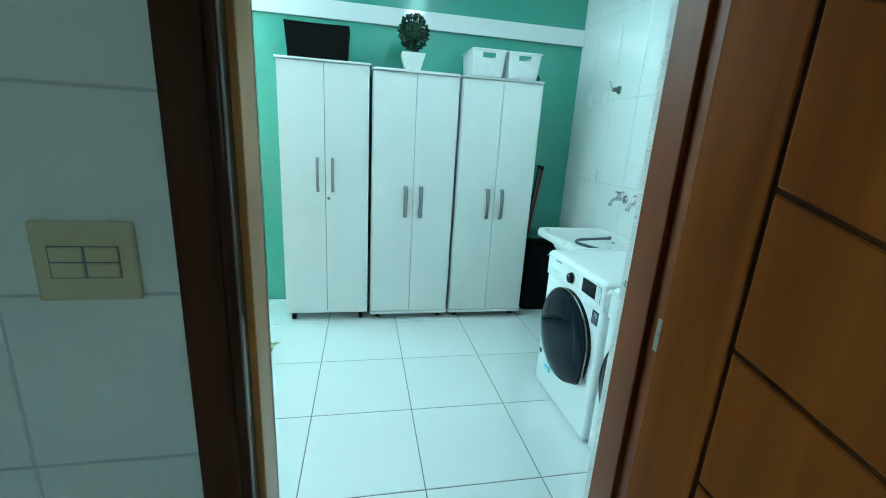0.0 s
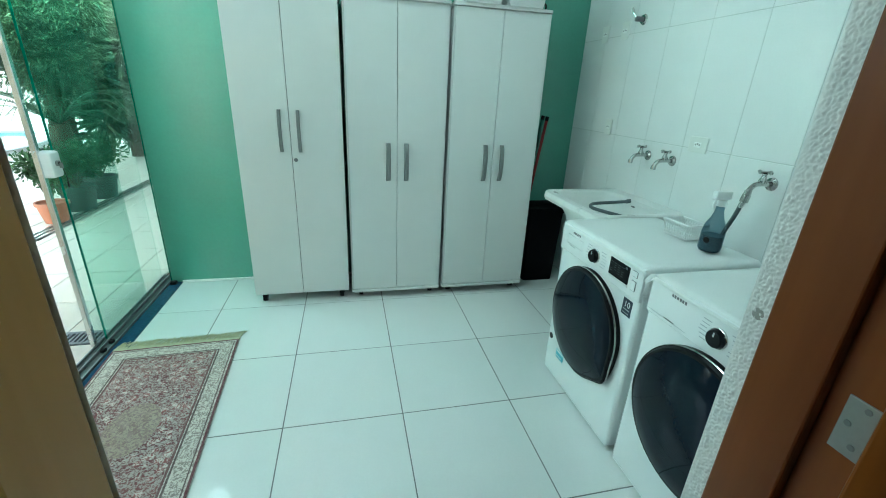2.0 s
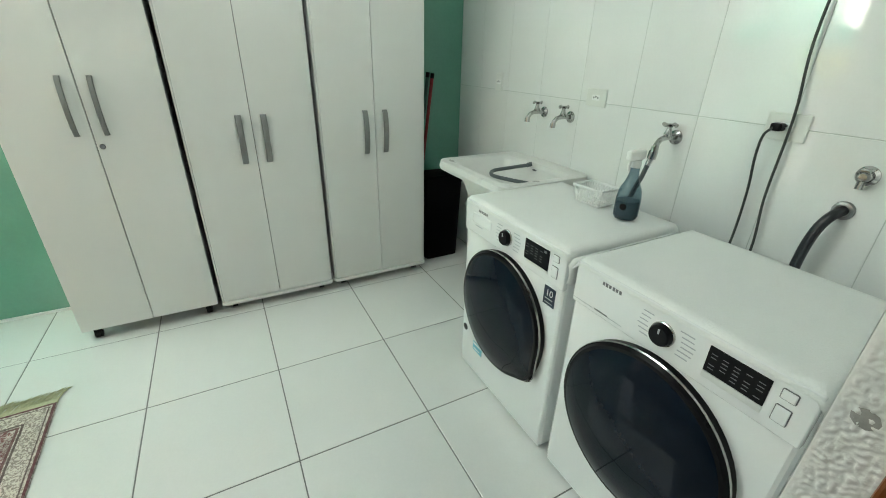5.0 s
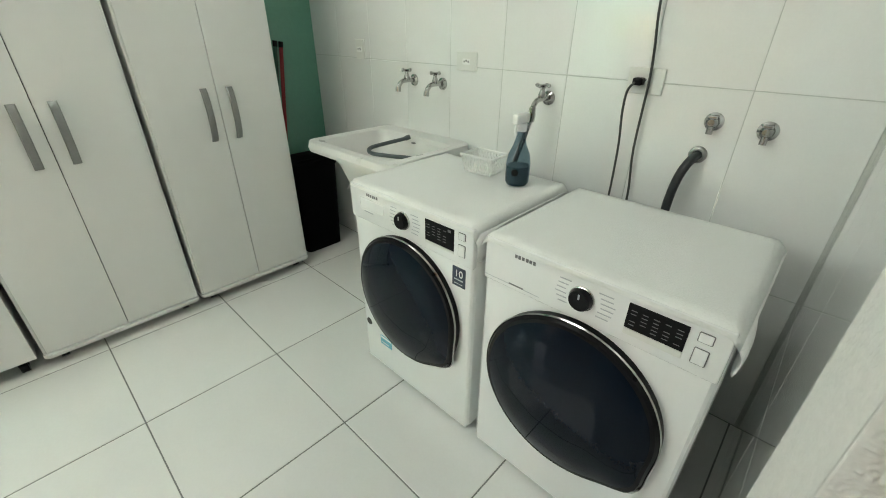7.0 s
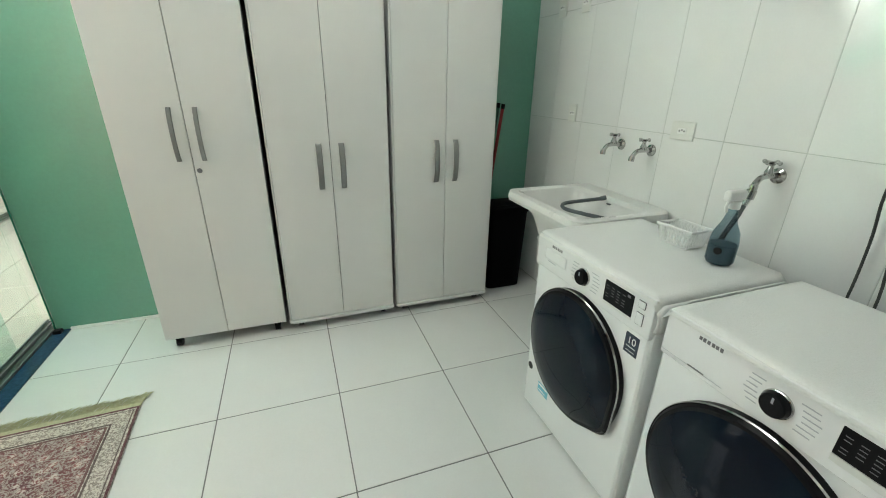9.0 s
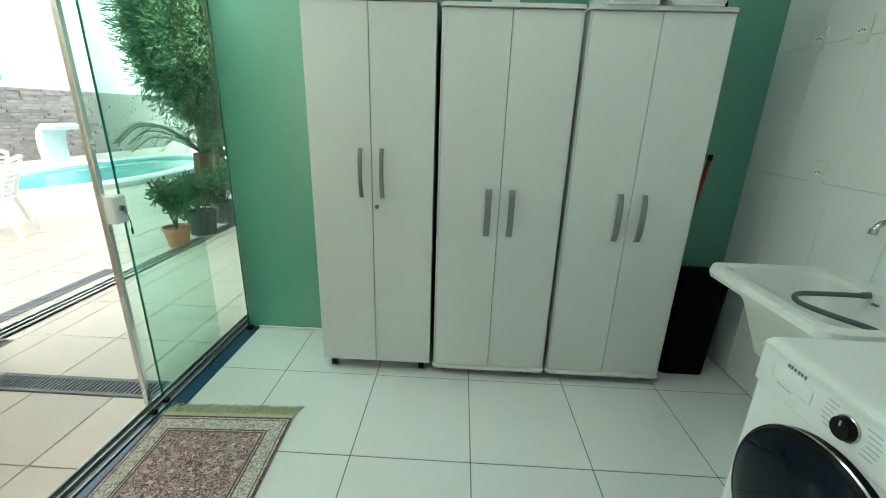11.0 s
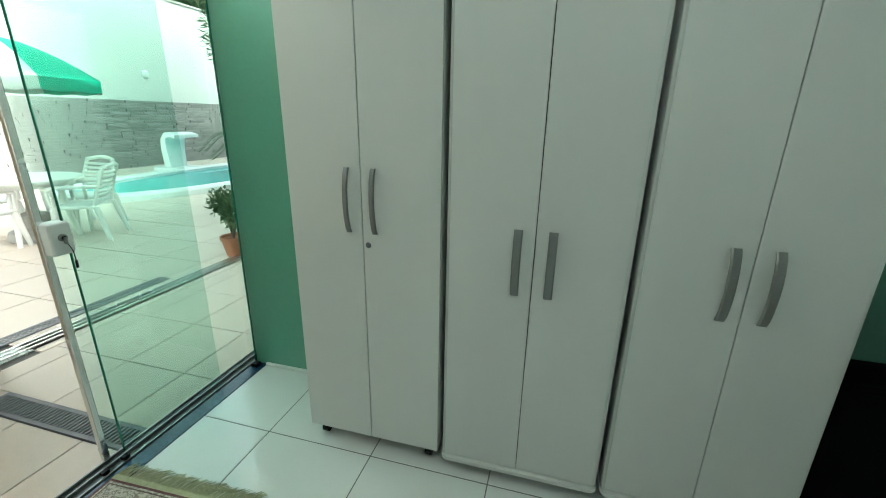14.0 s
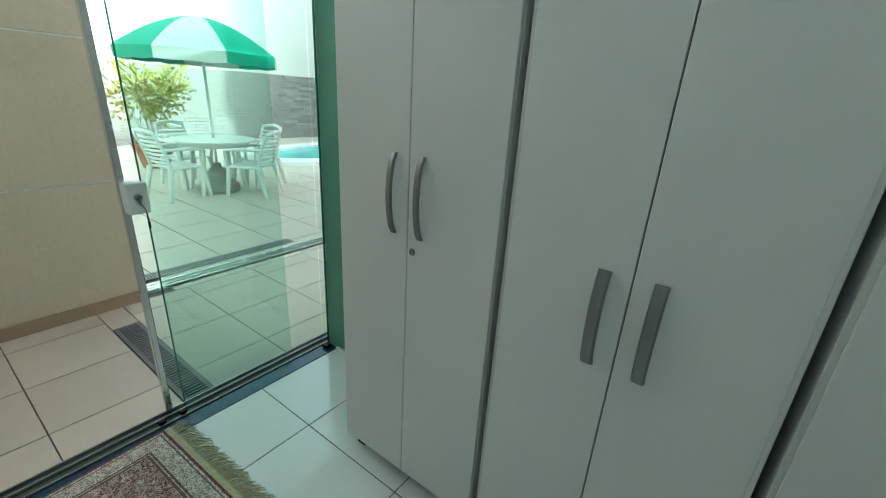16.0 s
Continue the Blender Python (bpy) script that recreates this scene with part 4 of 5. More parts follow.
def socket_plate(y, z, w, h, label, holes=3, plug=False):
    s = thing("wall_socket", label, "socket", pose(EAST, y, z), "wall sockets")
    part("plate", boxes(((-0.008, -w / 2, -h / 2), (0.0, w / 2, h / 2), 0.003)), SOCKET, s)
    ins = part("insert", boxes(((-0.0095, -0.022, -0.012), (-0.006, 0.022, 0.012), 0.003)), WHITE_PLASTIC, s)
    for k in range(holes):
        part("hole", rod((-0.0098, -0.012 + 0.012 * k, 0.004 * (k == 1)), (-0.008, -0.012 + 0.012 * k, 0.004 * (k == 1)), 0.0044, 8), GREY_MARK, ins)
    return s


socket_plate(3.209, 1.21, 0.072, 0.10, "pale wall socket near the corner")
socket_plate(2.423, 1.187, 0.118, 0.078, "pale wall socket on the tile joint")
socket_plate(1.641, 1.168, 0.118, 0.082, "pale wall socket with a black plug in it")
socket_plate(3.424, 1.787, 0.072, 0.10, "pale wall socket high beside the shower valve")
socket_plate(3.209, 1.787, 0.072, 0.10, "pale wall plate high on the tiled wall")
plug = thing("power_cord", "dark power cord plugged into the wall socket", "cord", pose(EAST, 1.655, 1.168))
part("plug", boxes(((-0.045, -0.016, -0.012), (-0.0098, 0.016, 0.012), 0.006)), BLACK_PLASTIC, plug, "black plug")
part("cord", tube(bmesh.new(), smooth_line([(-0.042, 0.006, -0.002), (-0.05, 0.022, -0.03), (-0.04, 0.028, -0.10), (-0.03, 0.022, -0.2), (-0.025, 0.02, -0.32), (-0.05, 0.012, -0.43), (-0.09, 0.01, -0.6)]), 0.0042, 8), BLACK_CORD, plug)
solid("hanging_cable", tube(bmesh.new(), smooth_line([(EAST - 0.015, 1.62, 2.0), (EAST - 0.014, 1.64, 1.62), (EAST - 0.018, 1.645, 1.40), (EAST - 0.02, 1.625, 1.2), (EAST - 0.02, 1.625, 0.95), (EAST - 0.03, 1.605, 0.76), (EAST - 0.09, 1.60, 0.5)]), 0.0042, 8), BLACK_CORD, "dark cable hanging down the tiled wall", "cable")
solid("cable_box", boxes(((EAST - 0.035, 1.60, 1.62), (EAST, 1.68, 1.70), 0.006)), SOCKET, "small white junction box on the wall", "junction box")


def stop_valve(y, z):
    v = thing("stop_valve", "chrome capped stop valve on the tiled wall", "valve", pose(EAST, y, z) @ Matrix.Diagonal((0.85, 0.82, 0.82, 1)), "stop valves")
    turn = pose(0, 0, 0, 0, -90, 0)
    part("flange", lathe(bmesh.new(), [(0, 0.008), (0.022, 0.008), (0.033, 0.003), (0.034, 0)], 24, turn), CHROME, v)
    part("body", lathe(bmesh.new(), [(0.02, 0.006), (0.022, 0.02), (0.02, 0.034), (0.012, 0.042), (0, 0.043)], 20, turn), CHROME, v)
    part("outlet", rod((-0.028, 0, -0.008), (-0.03, 0, -0.042), 0.012, 14), CHROME, v)
    part("lever", boxes(((-0.04, -0.016, 0.014), (-0.012, 0.016, 0.026), 0.004)), CHROME, v)


stop_valve(1.411, 1.069)
stop_valve(1.269, 1.061)
drain = thing("drain_hose", "dark grey drain hose entering the wall", "hose", pose(EAST, 1.428, 0.962))
part("flange", lathe(bmesh.new(), [(0.018, 0.012), (0.026, 0.010), (0.028, 0)], 22, pose(0, 0, 0, 0, -90, 0)), BRUSHED, drain)
part("hose", tube(bmesh.new(), smooth_line([(0.0, 0, 0), (-0.045, 0.008, -0.015), (-0.06, 0.022, -0.06), (-0.06, 0.032, -0.13), (-0.058, 0.036, -0.22), (-0.058, 0.04, -0.4)]), 0.0145, 14), DARK_HOSE, drain)
shower = thing("shower_valve", "chrome valve with a lever high on the tiled wall", "valve", pose(EAST, 3.053, 1.83))
part("flange", lathe(bmesh.new(), [(0, 0.012), (0.024, 0.010), (0.03, 0)], 22, pose(0, 0, 0, 0, -90, 0)), CHROME, shower)
part("body", rod((-0.005, 0, 0), (-0.055, 0, 0.0), 0.014, 14), GREY_MARK, shower)
part("lever", tube(bmesh.new(), [(-0.045, 0, 0), (-0.06, 0.02, 0.03), (-0.065, 0.035, 0.06)], 0.006, 8), CHROME, shower)

# ---- laundry: small things on the machine ----
basket = thing("small_basket", "small white perforated plastic basket on the machine cover", "basket", pose(1.695, 2.045, 0.842, 0, 0, 3))
bw, bd, bh = 0.052, 0.068, 0.066
bm = bmesh.new()
for axis, half, other in ((0, bd, bw), (1, bw, bd)):
    n = 10 if axis == 0 else 8
    for s in (-1, 1):
        for k in range(n + 1):
            u = -half + 2 * half * k / n
            for tilt in (-1, 1):
                a = Vector((s * other, u, 0.004)) if axis == 0 else Vector((u, s * other, 0.004))
                du = tilt * 0.014
                b = Vector((s * other, max(-half, min(half, u + du)), bh)) if axis == 0 else Vector((max(-half, min(half, u + du)), s * other, bh))
                tube(bm, (a, b), 0.0016, 4)
for v in bm.verts:
    f = 0.82 + 0.18 * v.co.z / bh
    v.co.x *= f
    v.co.y *= f
part("lattice", bm, WHITE_PLASTIC, basket, "", False)
part("base", boxes(((-bw * 0.83, -bd * 0.83, 0), (bw * 0.83, bd * 0.83, 0.006), 0.002)), WHITE_PLASTIC, basket)
bm = bmesh.new()
for lo, hi in (((-bw - 0.003, -bd - 0.003, bh - 0.006), (-bw + 0.003, bd + 0.003, bh + 0.003)), ((bw - 0.003, -bd - 0.003, bh - 0.006), (bw + 0.003, bd + 0.003, bh + 0.003)), ((-bw, -bd - 0.003, bh - 0.006), (bw, -bd + 0.003, bh + 0.003)), ((-bw, bd - 0.003, bh - 0.006), (bw, bd + 0.003, bh + 0.003))):
    box(bm, lo, hi, 0.002)
part("rim", bm, WHITE_PLASTIC, basket)

bottle = thing("spray_bottle", "grey-blue spray bottle, half full, with a white trigger", "bottle", pose(1.665, 1.875, 0.842))
part("flask", lathe(bmesh.new(), [(0, 0.0), (0.036, 0.002), (0.041, 0.012), (0.041, 0.075), (0.036, 0.105), (0.022, 0.135), (0.0155, 0.16), (0.0145, 0.182), (0, 0.184)], 28), BOTTLE, bottle, "translucent grey-blue flask")
part("liquid", lathe(bmesh.new(), [(0, 0.004), (0.034, 0.005), (0.038, 0.014), (0.038, 0.066), (0, 0.0665)], 24), BOTTLE_LIQUID, bottle)
part("collar", rod((0, 0, 0.18), (0, 0, 0.205), 0.0165, 18), WHITE_PLASTIC, bottle)
part("spray_head", boxes(((-0.045, -0.012, 0.205), (0.03, 0.012, 0.238), 0.008, 3)), WHITE_PLASTIC, bottle, "white spray head")
part("trigger", tube(bmesh.new(), smooth_line([(-0.026, 0, 0.208), (-0.034, 0, 0.19), (-0.03, 0, 0.172)]), 0.005, 8), WHITE_PLASTIC, bottle)
part("emblem", lathe(bmesh.new(), [(0, 0.0015), (0.010, 0.0014), (0.0125, 0.0)], 9, pose(-0.0385, -0.014, 0.05, 0, -90, 20)), BLACK_PLASTIC, bottle, "black flower-shaped emblem")

# ---- laundry: bin and brooms ----
bin_thing = thing("waste_bin", "black plastic waste bin in the corner", "bin", pose(1.745, 3.50, 0))
bm = bmesh.new()
loops = [rect_loop(bm, -0.125, 0.125, -0.115, 0.065, 0.03, 0.0), rect_loop(bm, -0.14, 0.14, -0.135, 0.08, 0.03, 0.56), rect_loop(bm, -0.147, 0.147, -0.142, 0.085, 0.03, 0.562), rect_loop(bm, -0.147, 0.147, -0.142, 0.085, 0.03, 0.585)]
loft(bm, loops)
bm.faces.new(loops[0][::-1])
bm.faces.new(loops[-1])
part("body", bm, MATT_BLACK, bin_thing)
bm = bmesh.new()
loops = [rect_loop(bm, -0.15, 0.15, -0.145, 0.088, 0.03, 0.586), rect_loop(bm, -0.15, 0.15, -0.145, 0.088, 0.03, 0.6), rect_loop(bm, -0.12, 0.12, -0.12, 0.06, 0.03, 0.612)]
loft(bm, loops)
bm.faces.new(loops[0][::-1])
bm.faces.new(loops[-1])
part("lid", bm, MATT_BLACK, bin_thing)


def broom(x, y, lean, mat, label, h=1.25):
    b = thing("broom", label, "broom", pose(x, y, 0), "brooms in the corner")
    part("handle", rod((0, 0, 0.12), (lean, 0.0, h), 0.0115, 12), mat, b)
    part("tip", rod((lean * 0.98, 0.0, h - 0.025), (lean * 1.005, 0.0, h + 0.006), 0.0135, 12), BLACK_PLASTIC, b)
    part("head", boxes(((-0.012, -0.02, 0.08), (0.1, 0.02, 0.125), 0.01)), mat, b)
    bm = bmesh.new()
    for k in range(60):
        px, py = rng.uniform(-0.01, 0.095), rng.uniform(-0.016, 0.016)
        tube(bm, ((px, py, 0.085), (px * 1.05, py * 1.1, 0.0)), 0.0016, 3)
    part("bristles", bm, BLACK_PLASTIC, b, "", False)


broom(1.632, 3.625, 0.138, DARK_RED, "broom with a dark red handle leaning in the corner", 1.235)
broom(1.615, 3.655, 0.135, DARK_GREEN, "broom with a dark green handle leaning in the corner", 1.24)

# ---- laundry: rug ----
rug = thing("rug", "small oriental claret and cream rug with olive fringe", "rug", pose(-0.636, 2.205, 0, 0, 0, 2.6))
bm = bmesh.new()
nx, ny = 20, 40
rows = [[bm.verts.new((-0.31 + 0.62 * i / nx, -0.62 + 1.24 * j / ny, 0.0085 + 0.0015 * noise.noise(Vector((i * 0.4, j * 0.4, 2))))) for i in range(nx + 1)] for j in range(ny + 1)]
for a, b in zip(rows, rows[1:]):
    for i in range(nx):
        bm.faces.new((a[i], a[i + 1], b[i + 1], b[i]))
ring = [rows[0][i] for i in range(nx + 1)] + [rows[j][nx] for j in range(1, ny + 1)] + [rows[ny][i] for i in range(nx - 1, -1, -1)] + [rows[j][0] for j in range(ny - 1, 0, -1)]
low = [bm.verts.new((v.co.x * 1.003, v.co.y * 1.003, 0.0005)) for v in ring]
for i in range(len(ring)):
    j = (i + 1) % len(ring)
    bm.faces.new((ring[j], ring[i], low[i], low[j]))
bm.faces.new(low[::-1])
part("woven_field", bm, RUG, rug)
for s in (-1, 1):
    part("selvage", boxes(((-0.312, s * 0.62 - 0.002, 0.0005), (0.312, s * 0.62 + s * 0.022 + 0.002, 0.007), 0.002)) if s > 0 else boxes(((-0.312, -0.644, 0.0005), (0.312, -0.618, 0.007), 0.002)), FRINGE, rug)
    bm = bmesh.new()
    for k in range(190):
        x = -0.31 + 0.62 * (k + rng.uniform(0, 1)) / 190
        sway = 0.035 * noise.noise(Vector((x * 9, s * 3.0, 0.5))) + rng.uniform(-0.012, 0.012) + (0.03 if s > 0 else 0)
        ln = rng.uniform(0.05, 0.078)
        tube(bm, smooth_line([(x, s * 0.638, 0.005), (x + sway * 0.5, s * (0.638 + ln * 0.55), rng.uniform(0.006, 0.014)), (x + sway, s * (0.638 + ln), 0.003)], 3), 0.0021, 4, 0.6)
    part("fringe", bm, FRINGE, rug, "olive tasselled fringe", False)

# ---- laundry: ceiling lamp ----
lamp = thing("ceiling_light", "lit twin-tube fluorescent ceiling light", "ceiling light", pose(0.76, 2.3, 0))
part("housing", boxes(((-0.09, -0.63, 2.70), (0.09, 0.63, 2.75), 0.006)), WHITE_PAINT, lamp)
for s in (-1, 1):
    part("tube", rod((s * 0.045, -0.6, 2.68), (s * 0.045, 0.6, 2.68), 0.013, 12), TUBE_GLOW, lamp, "glowing tube")

# ---- kitchen side: light switch ----
switch = thing("light_switch", "cream wall plate with four rocker switches", "light switch", pose(-0.146, KITCHEN - 0.001, 1.226))
part("plate", boxes(((-0.063, -0.009, -0.057), (0.063, 0.001, 0.057), 0.004)), SWITCH, switch)
part("recess", boxes(((-0.043, -0.0098, -0.023), (0.043, -0.006, 0.023))), GREY_MARK, switch)
for i in range(2):
    for j in range(2):
        part("rocker", boxes(((-0.041 + 0.043 * i, -0.012, -0.0215 + 0.0225 * j), (-0.041 + 0.043 * i + 0.039, -0.007, -0.0215 + 0.0225 * j + 0.0205), 0.002)), SWITCH, switch)

# ---- sliding glass door ----
glass = thing("window_1", "sliding green-tinted glass door pushed half open", "glass door", kind="structure")
OUTER, INNER, TOP = -1.082, -1.05, 2.6
for name, x, y0, y1 in (("pane", OUTER, 2.885, 3.50), ("pane", INNER, 2.93, 3.685), ("pane", INNER, 3.695, 3.84)):
    p = part(name, boxes(((x - 0.004, y0, 0.02), (x + 0.004, y1, TOP))), GLASS, glass)
    for ye in ((y0,) if y0 < 3.6 else ()):
        part("pane_edge", boxes(((x - 0.0045, ye - 0.003, 0.02), (x + 0.0045, ye + 0.0005, TOP))), GLASS_EDGE, p)
stile = part("stile", boxes(((OUTER - 0.014, 2.862, 0.014), (OUTER + 0.010, 2.886, TOP), 0.003)), STEEL, glass, "polished aluminium door edge")
lock = part("lock_case", boxes(((INNER - 0.05, 2.868, 0.925), (INNER + 0.018, 2.943, 1.045), 0.012, 3)), WHITE_PLASTIC, glass, "white lock case with keys")
part("cylinder", rod((INNER + 0.017, 2.905, 0.99), (INNER + 0.027, 2.905, 0.99), 0.013, 18), BRUSHED, lock)
part("keyhole", rod((INNER + 0.026, 2.905, 0.99), (INNER + 0.0285, 2.905, 0.99), 0.007, 10), BLACK_PLASTIC, lock)
part("key", boxes(((INNER + 0.026, 2.902, 0.968), (INNER + 0.04, 2.908, 0.992), 0.001)), BRUSHED, lock)
part("key_chain", tube(bmesh.new(), smooth_line([(INNER + 0.036, 2.907, 0.968), (INNER + 0.034, 2.918, 0.94), (INNER + 0.034, 2.92, 0.90)]), 0.0016, 6), BLACK_PLASTIC, lock)
part("key_fob", boxes(((INNER + 0.030, 2.916, 0.872), (INNER + 0.035, 2.925, 0.902), 0.002)), BLACK_PLASTIC, lock)
for x in (-1.087, -1.05, -1.004):
    part("track_rail", boxes(((x - 0.004, 1.55, -0.012), (x + 0.004, 3.84, 0.008), 0.0015)), BRUSHED, glass, "aluminium floor rail")
part("track_bed", boxes(((-1.093, 1.55, -0.1), (-0.996, 3.84, -0.006))), TRACK_BED, glass)
part("head_rail", boxes(((-1.12, 1.55, TOP - 0.03), (-1.0, 3.84, TOP + 0.02), 0.003)), STEEL, glass)
part("wall_channel", boxes(((-0.991, 3.68, 0.0), (-0.9855, 3.69, TOP), 0.001)), GLASS_EDGE, glass)
sill = solid("sill", boxes(((-0.994, 1.55, -0.1), (FLOOR_EDGE - 0.002, NORTH, 0.001), 0.001)), GRANITE, "dark polished granite strip along the door, tinted by painted sky reflection", "sill", "structure")
roller = thing("door_roller", "small black door roller on the rail", "roller", pose(-1.018, 2.82, 0), "door rollers")
part("wheel", rod((-0.012, 0, 0.008), (0.014, 0, 0.008), 0.008, 12), BLACK_PLASTIC, roller)
part("bracket", boxes(((-0.01, -0.014, 0.008), (0.012, 0.014, 0.024), 0.003)), BLACK_PLASTIC, roller)
copy_thing(roller, pose(-1.018, 2.905, 0))
solid("end_stop", boxes(((-0.985, 3.635, 0.001), (-0.945, 3.674, 0.022), 0.005)), BLACK_PLASTIC, "black rubber end stop by the wall", "door stop")

# ---- outdoors: covered passage and terrace ----
GROUND = -0.03
ground = solid("ground", boxes(((-300, -300, -0.6), (-1.094, 300, GROUND)), ((-1.094, 3.841, -0.6), (300, 300, GROUND)), ((-1.094, -300, -0.6), (300, -2.3, GROUND))), TERRACE_GROUT, "paved terrace ground outside the house", "ground", "structure")
wall_terrace = thing("wall_terrace", "beige rendered outdoor wall with thin horizontal grooves", "wall", kind="structure")
for z0, z1 in ((GROUND, 0.797), (0.805, 1.587), (1.595, 2.38), (2.388, 3.0)):
    part("render_band", boxes(((-2.55, -2.5, z0), (-2.35, 3.2, z1), 0.003)), BEIGE_WALL, wall_terrace)
part("groove", boxes(((-2.54, -2.49, GROUND), (-2.356, 3.19, 2.99))), WHITE_PAINT, wall_terrace, "pale groove")
for k in range(9):
    part("plinth_tile", boxes(((-2.35, 3.2 - 0.42 * (k + 1) + 0.003, GROUND), (-2.334, 3.2 - 0.42 * k, 0.06), 0.002)), PLINTH, wall_terrace, "brown ceramic plinth tile")


def grate(x0, x1, y0, y1, n, along_x, name="drain_grate", label="grey slotted drain grate set in the terrace floor"):
    g = thing(name, label, "drain", pose((x0 + x1) / 2, (y0 + y1) / 2, 0), "floor drains")
    hx, hy, z = (x1 - x0) / 2, (y1 - y0) / 2, -0.012
    part("channel", boxes(((-hx, -hy, -0.0295), (hx, hy, -0.027))), DARK_VOID, g)
    bm = bmesh.new()
    box(bm, (-hx, -hy, -0.03), (hx, -hy + 0.02, z))
    box(bm, (-hx, hy - 0.02, -0.03), (hx, hy, z))
    box(bm, (-hx, -hy + 0.02, -0.03), (-hx + 0.02, hy - 0.02, z))
    box(bm, (hx - 0.02, -hy + 0.02, -0.03), (hx, hy - 0.02, z))
    part("frame", bm, GRATE, g)
    bm = bmesh.new()
    for k in range(n):
        f = (k + 0.5) / n
        if along_x:
            u = -hx + 0.02 + (2 * hx - 0.04) * f
            box(bm, (u - 0.006, -hy + 0.02, -0.026), (u + 0.006, hy - 0.02, z))
        else:
            u = -hy + 0.02 + (2 * hy - 0.04) * f
            box(bm, (-hx + 0.02, u - 0.006, -0.026), (hx - 0.02, u + 0.006, z))
    part("slats", bm, GRATE, g)


grate(-2.055, -1.098, 2.95, 3.085, 40, True)
grate(-2.78, -2.66, 3.3, 4.6, 60, False)
outer_track = thing("outer_track", "aluminium sliding-door track across the terrace", "door track", pose(-2.5, 5.05, 0))
for dx in (-0.05, 0.0, 0.05):
    part("rail", boxes(((dx - 0.008, -1.83, GROUND), (dx + 0.008, 3.4, -0.002), 0.002)), STEEL, outer_track)
part("bed", boxes(((-0.075, -1.83, GROUND), (0.075, 3.4, -0.018))), STEEL, outer_track)

roof = solid("roof_overhang", boxes(((-2.62, -2.2, 3.005), (-1.11, 6.4, 3.1), 0.004)), WHITE_PAINT, "white roof overhang above the glass door", "roof", "structure")

# ---- outdoors: garden walls ----
wall_far = thing("wall_garden", "tall white garden wall above grey split-stone cladding", "wall", kind="structure")
FAR_X = -10.6
part("wall_body", boxes(((FAR_X - 0.3, -12, GROUND), (FAR_X, 27, 3.03))), GARDEN_PAINT, wall_far)
part("wall_body", boxes(((FAR_X - 0.3, -12, 3.03), (FAR_X - 0.03, 27, 4.46))), GARDEN_PAINT, wall_far)
part("coping", boxes(((FAR_X - 0.34, -12, 4.46), (FAR_X + 0.02, 27, 4.52), 0.008)), CONCRETE, wall_far, "weathered grey coping")
part("wall_body", boxes(((FAR_X, 26.7, GROUND), (-0.85, 27, 3.3))), WHITE_PAINT, wall_far)
part("wall_body", boxes(((FAR_X, -12, GROUND), (-2.6, -11.7, 3.3))), WHITE_PAINT, wall_far)
part("mortar", boxes(((FAR_X, -2.0, GROUND), (FAR_X + 0.04, 26.7, 1.72))), CONCRETE, wall_far)
part("wall_lamp", lathe(bmesh.new(), [(0, 0.08), (0.07, 0.07), (0.11, 0.03), (0.115, 0)], 20, pose(FAR_X, 11.5, 2.42, 0, 90, 0)), WHITE_PLASTIC, wall_far, "round white wall lamp")
wall_side = solid("wall_house", boxes(((-1.05, 3.86, GROUND), (-0.85, 26.7, 3.0))), WHITE_PAINT, "white outer wall of the house", "wall", "structure")

# ---- outdoors: pool ----
pool = thing("swimming_pool", "turquoise swimming pool with a broad white rim", "pool", pose(-7.15, 9.75, GROUND))


def pool_outline(grow):
    pts = []
    for k in range(96):
        a = k / 96 * math.tau
        wave = 1 + 0.09 * math.cos(2 * a + 2.4) + 0.05 * math.cos(3 * a + 0.4)
        pts.append(((1.22 * wave + grow) * math.cos(a), (2.75 * wave + grow) * math.sin(a)))
    return pts


bm = bmesh.new()
loft(bm, [[bm.verts.new((x, y, z)) for x, y in pool_outline(g)] for g, z in ((0.36, 0.0), (0.36, 0.10), (0.30, 0.13), (0.06, 0.13), (0.0, 0.10), (0.0, 0.005))])
part("rim", bm, POOL_RIM, pool)
part("water", slab(bmesh.new(), pool_outline(0.01), 0.004, 0.045), POOL_WATER, pool)
slide = thing("pool_cascade", "white moulded pool waterfall spout", "pool fountain", pose(-8.72, 10.3, GROUND, 0, 0, 78))
bm = bmesh.new()
path = smooth_line([(0, 0, 0.1), (0, 0.02, 0.55), (0, -0.06, 0.85), (0, -0.3, 0.95), (0, -0.62, 0.92)], 6)
rows = []
for i, p in enumerate(path):
    f = i / (len(path) - 1)
    w, th = 0.2 + 0.1 * f, 0.1 * (1 - f) + 0.035
    rows.append([bm.verts.new(p + Vector((sx * w, (sy * th if f < 0.6 else 0), 0 if f < 0.6 else sy * th))) for sx, sy in ((-1, -1), (1, -1), (1, 1), (-1, 1))])
loft(bm, rows)
bm.faces.new(rows[-1])
part("spout", bm, POOL_RIM, slide)
part("foot", boxes(((-0.4, -0.3, 0.0), (0.4, 0.3, 0.16), 0.03)), POOL_RIM, slide)


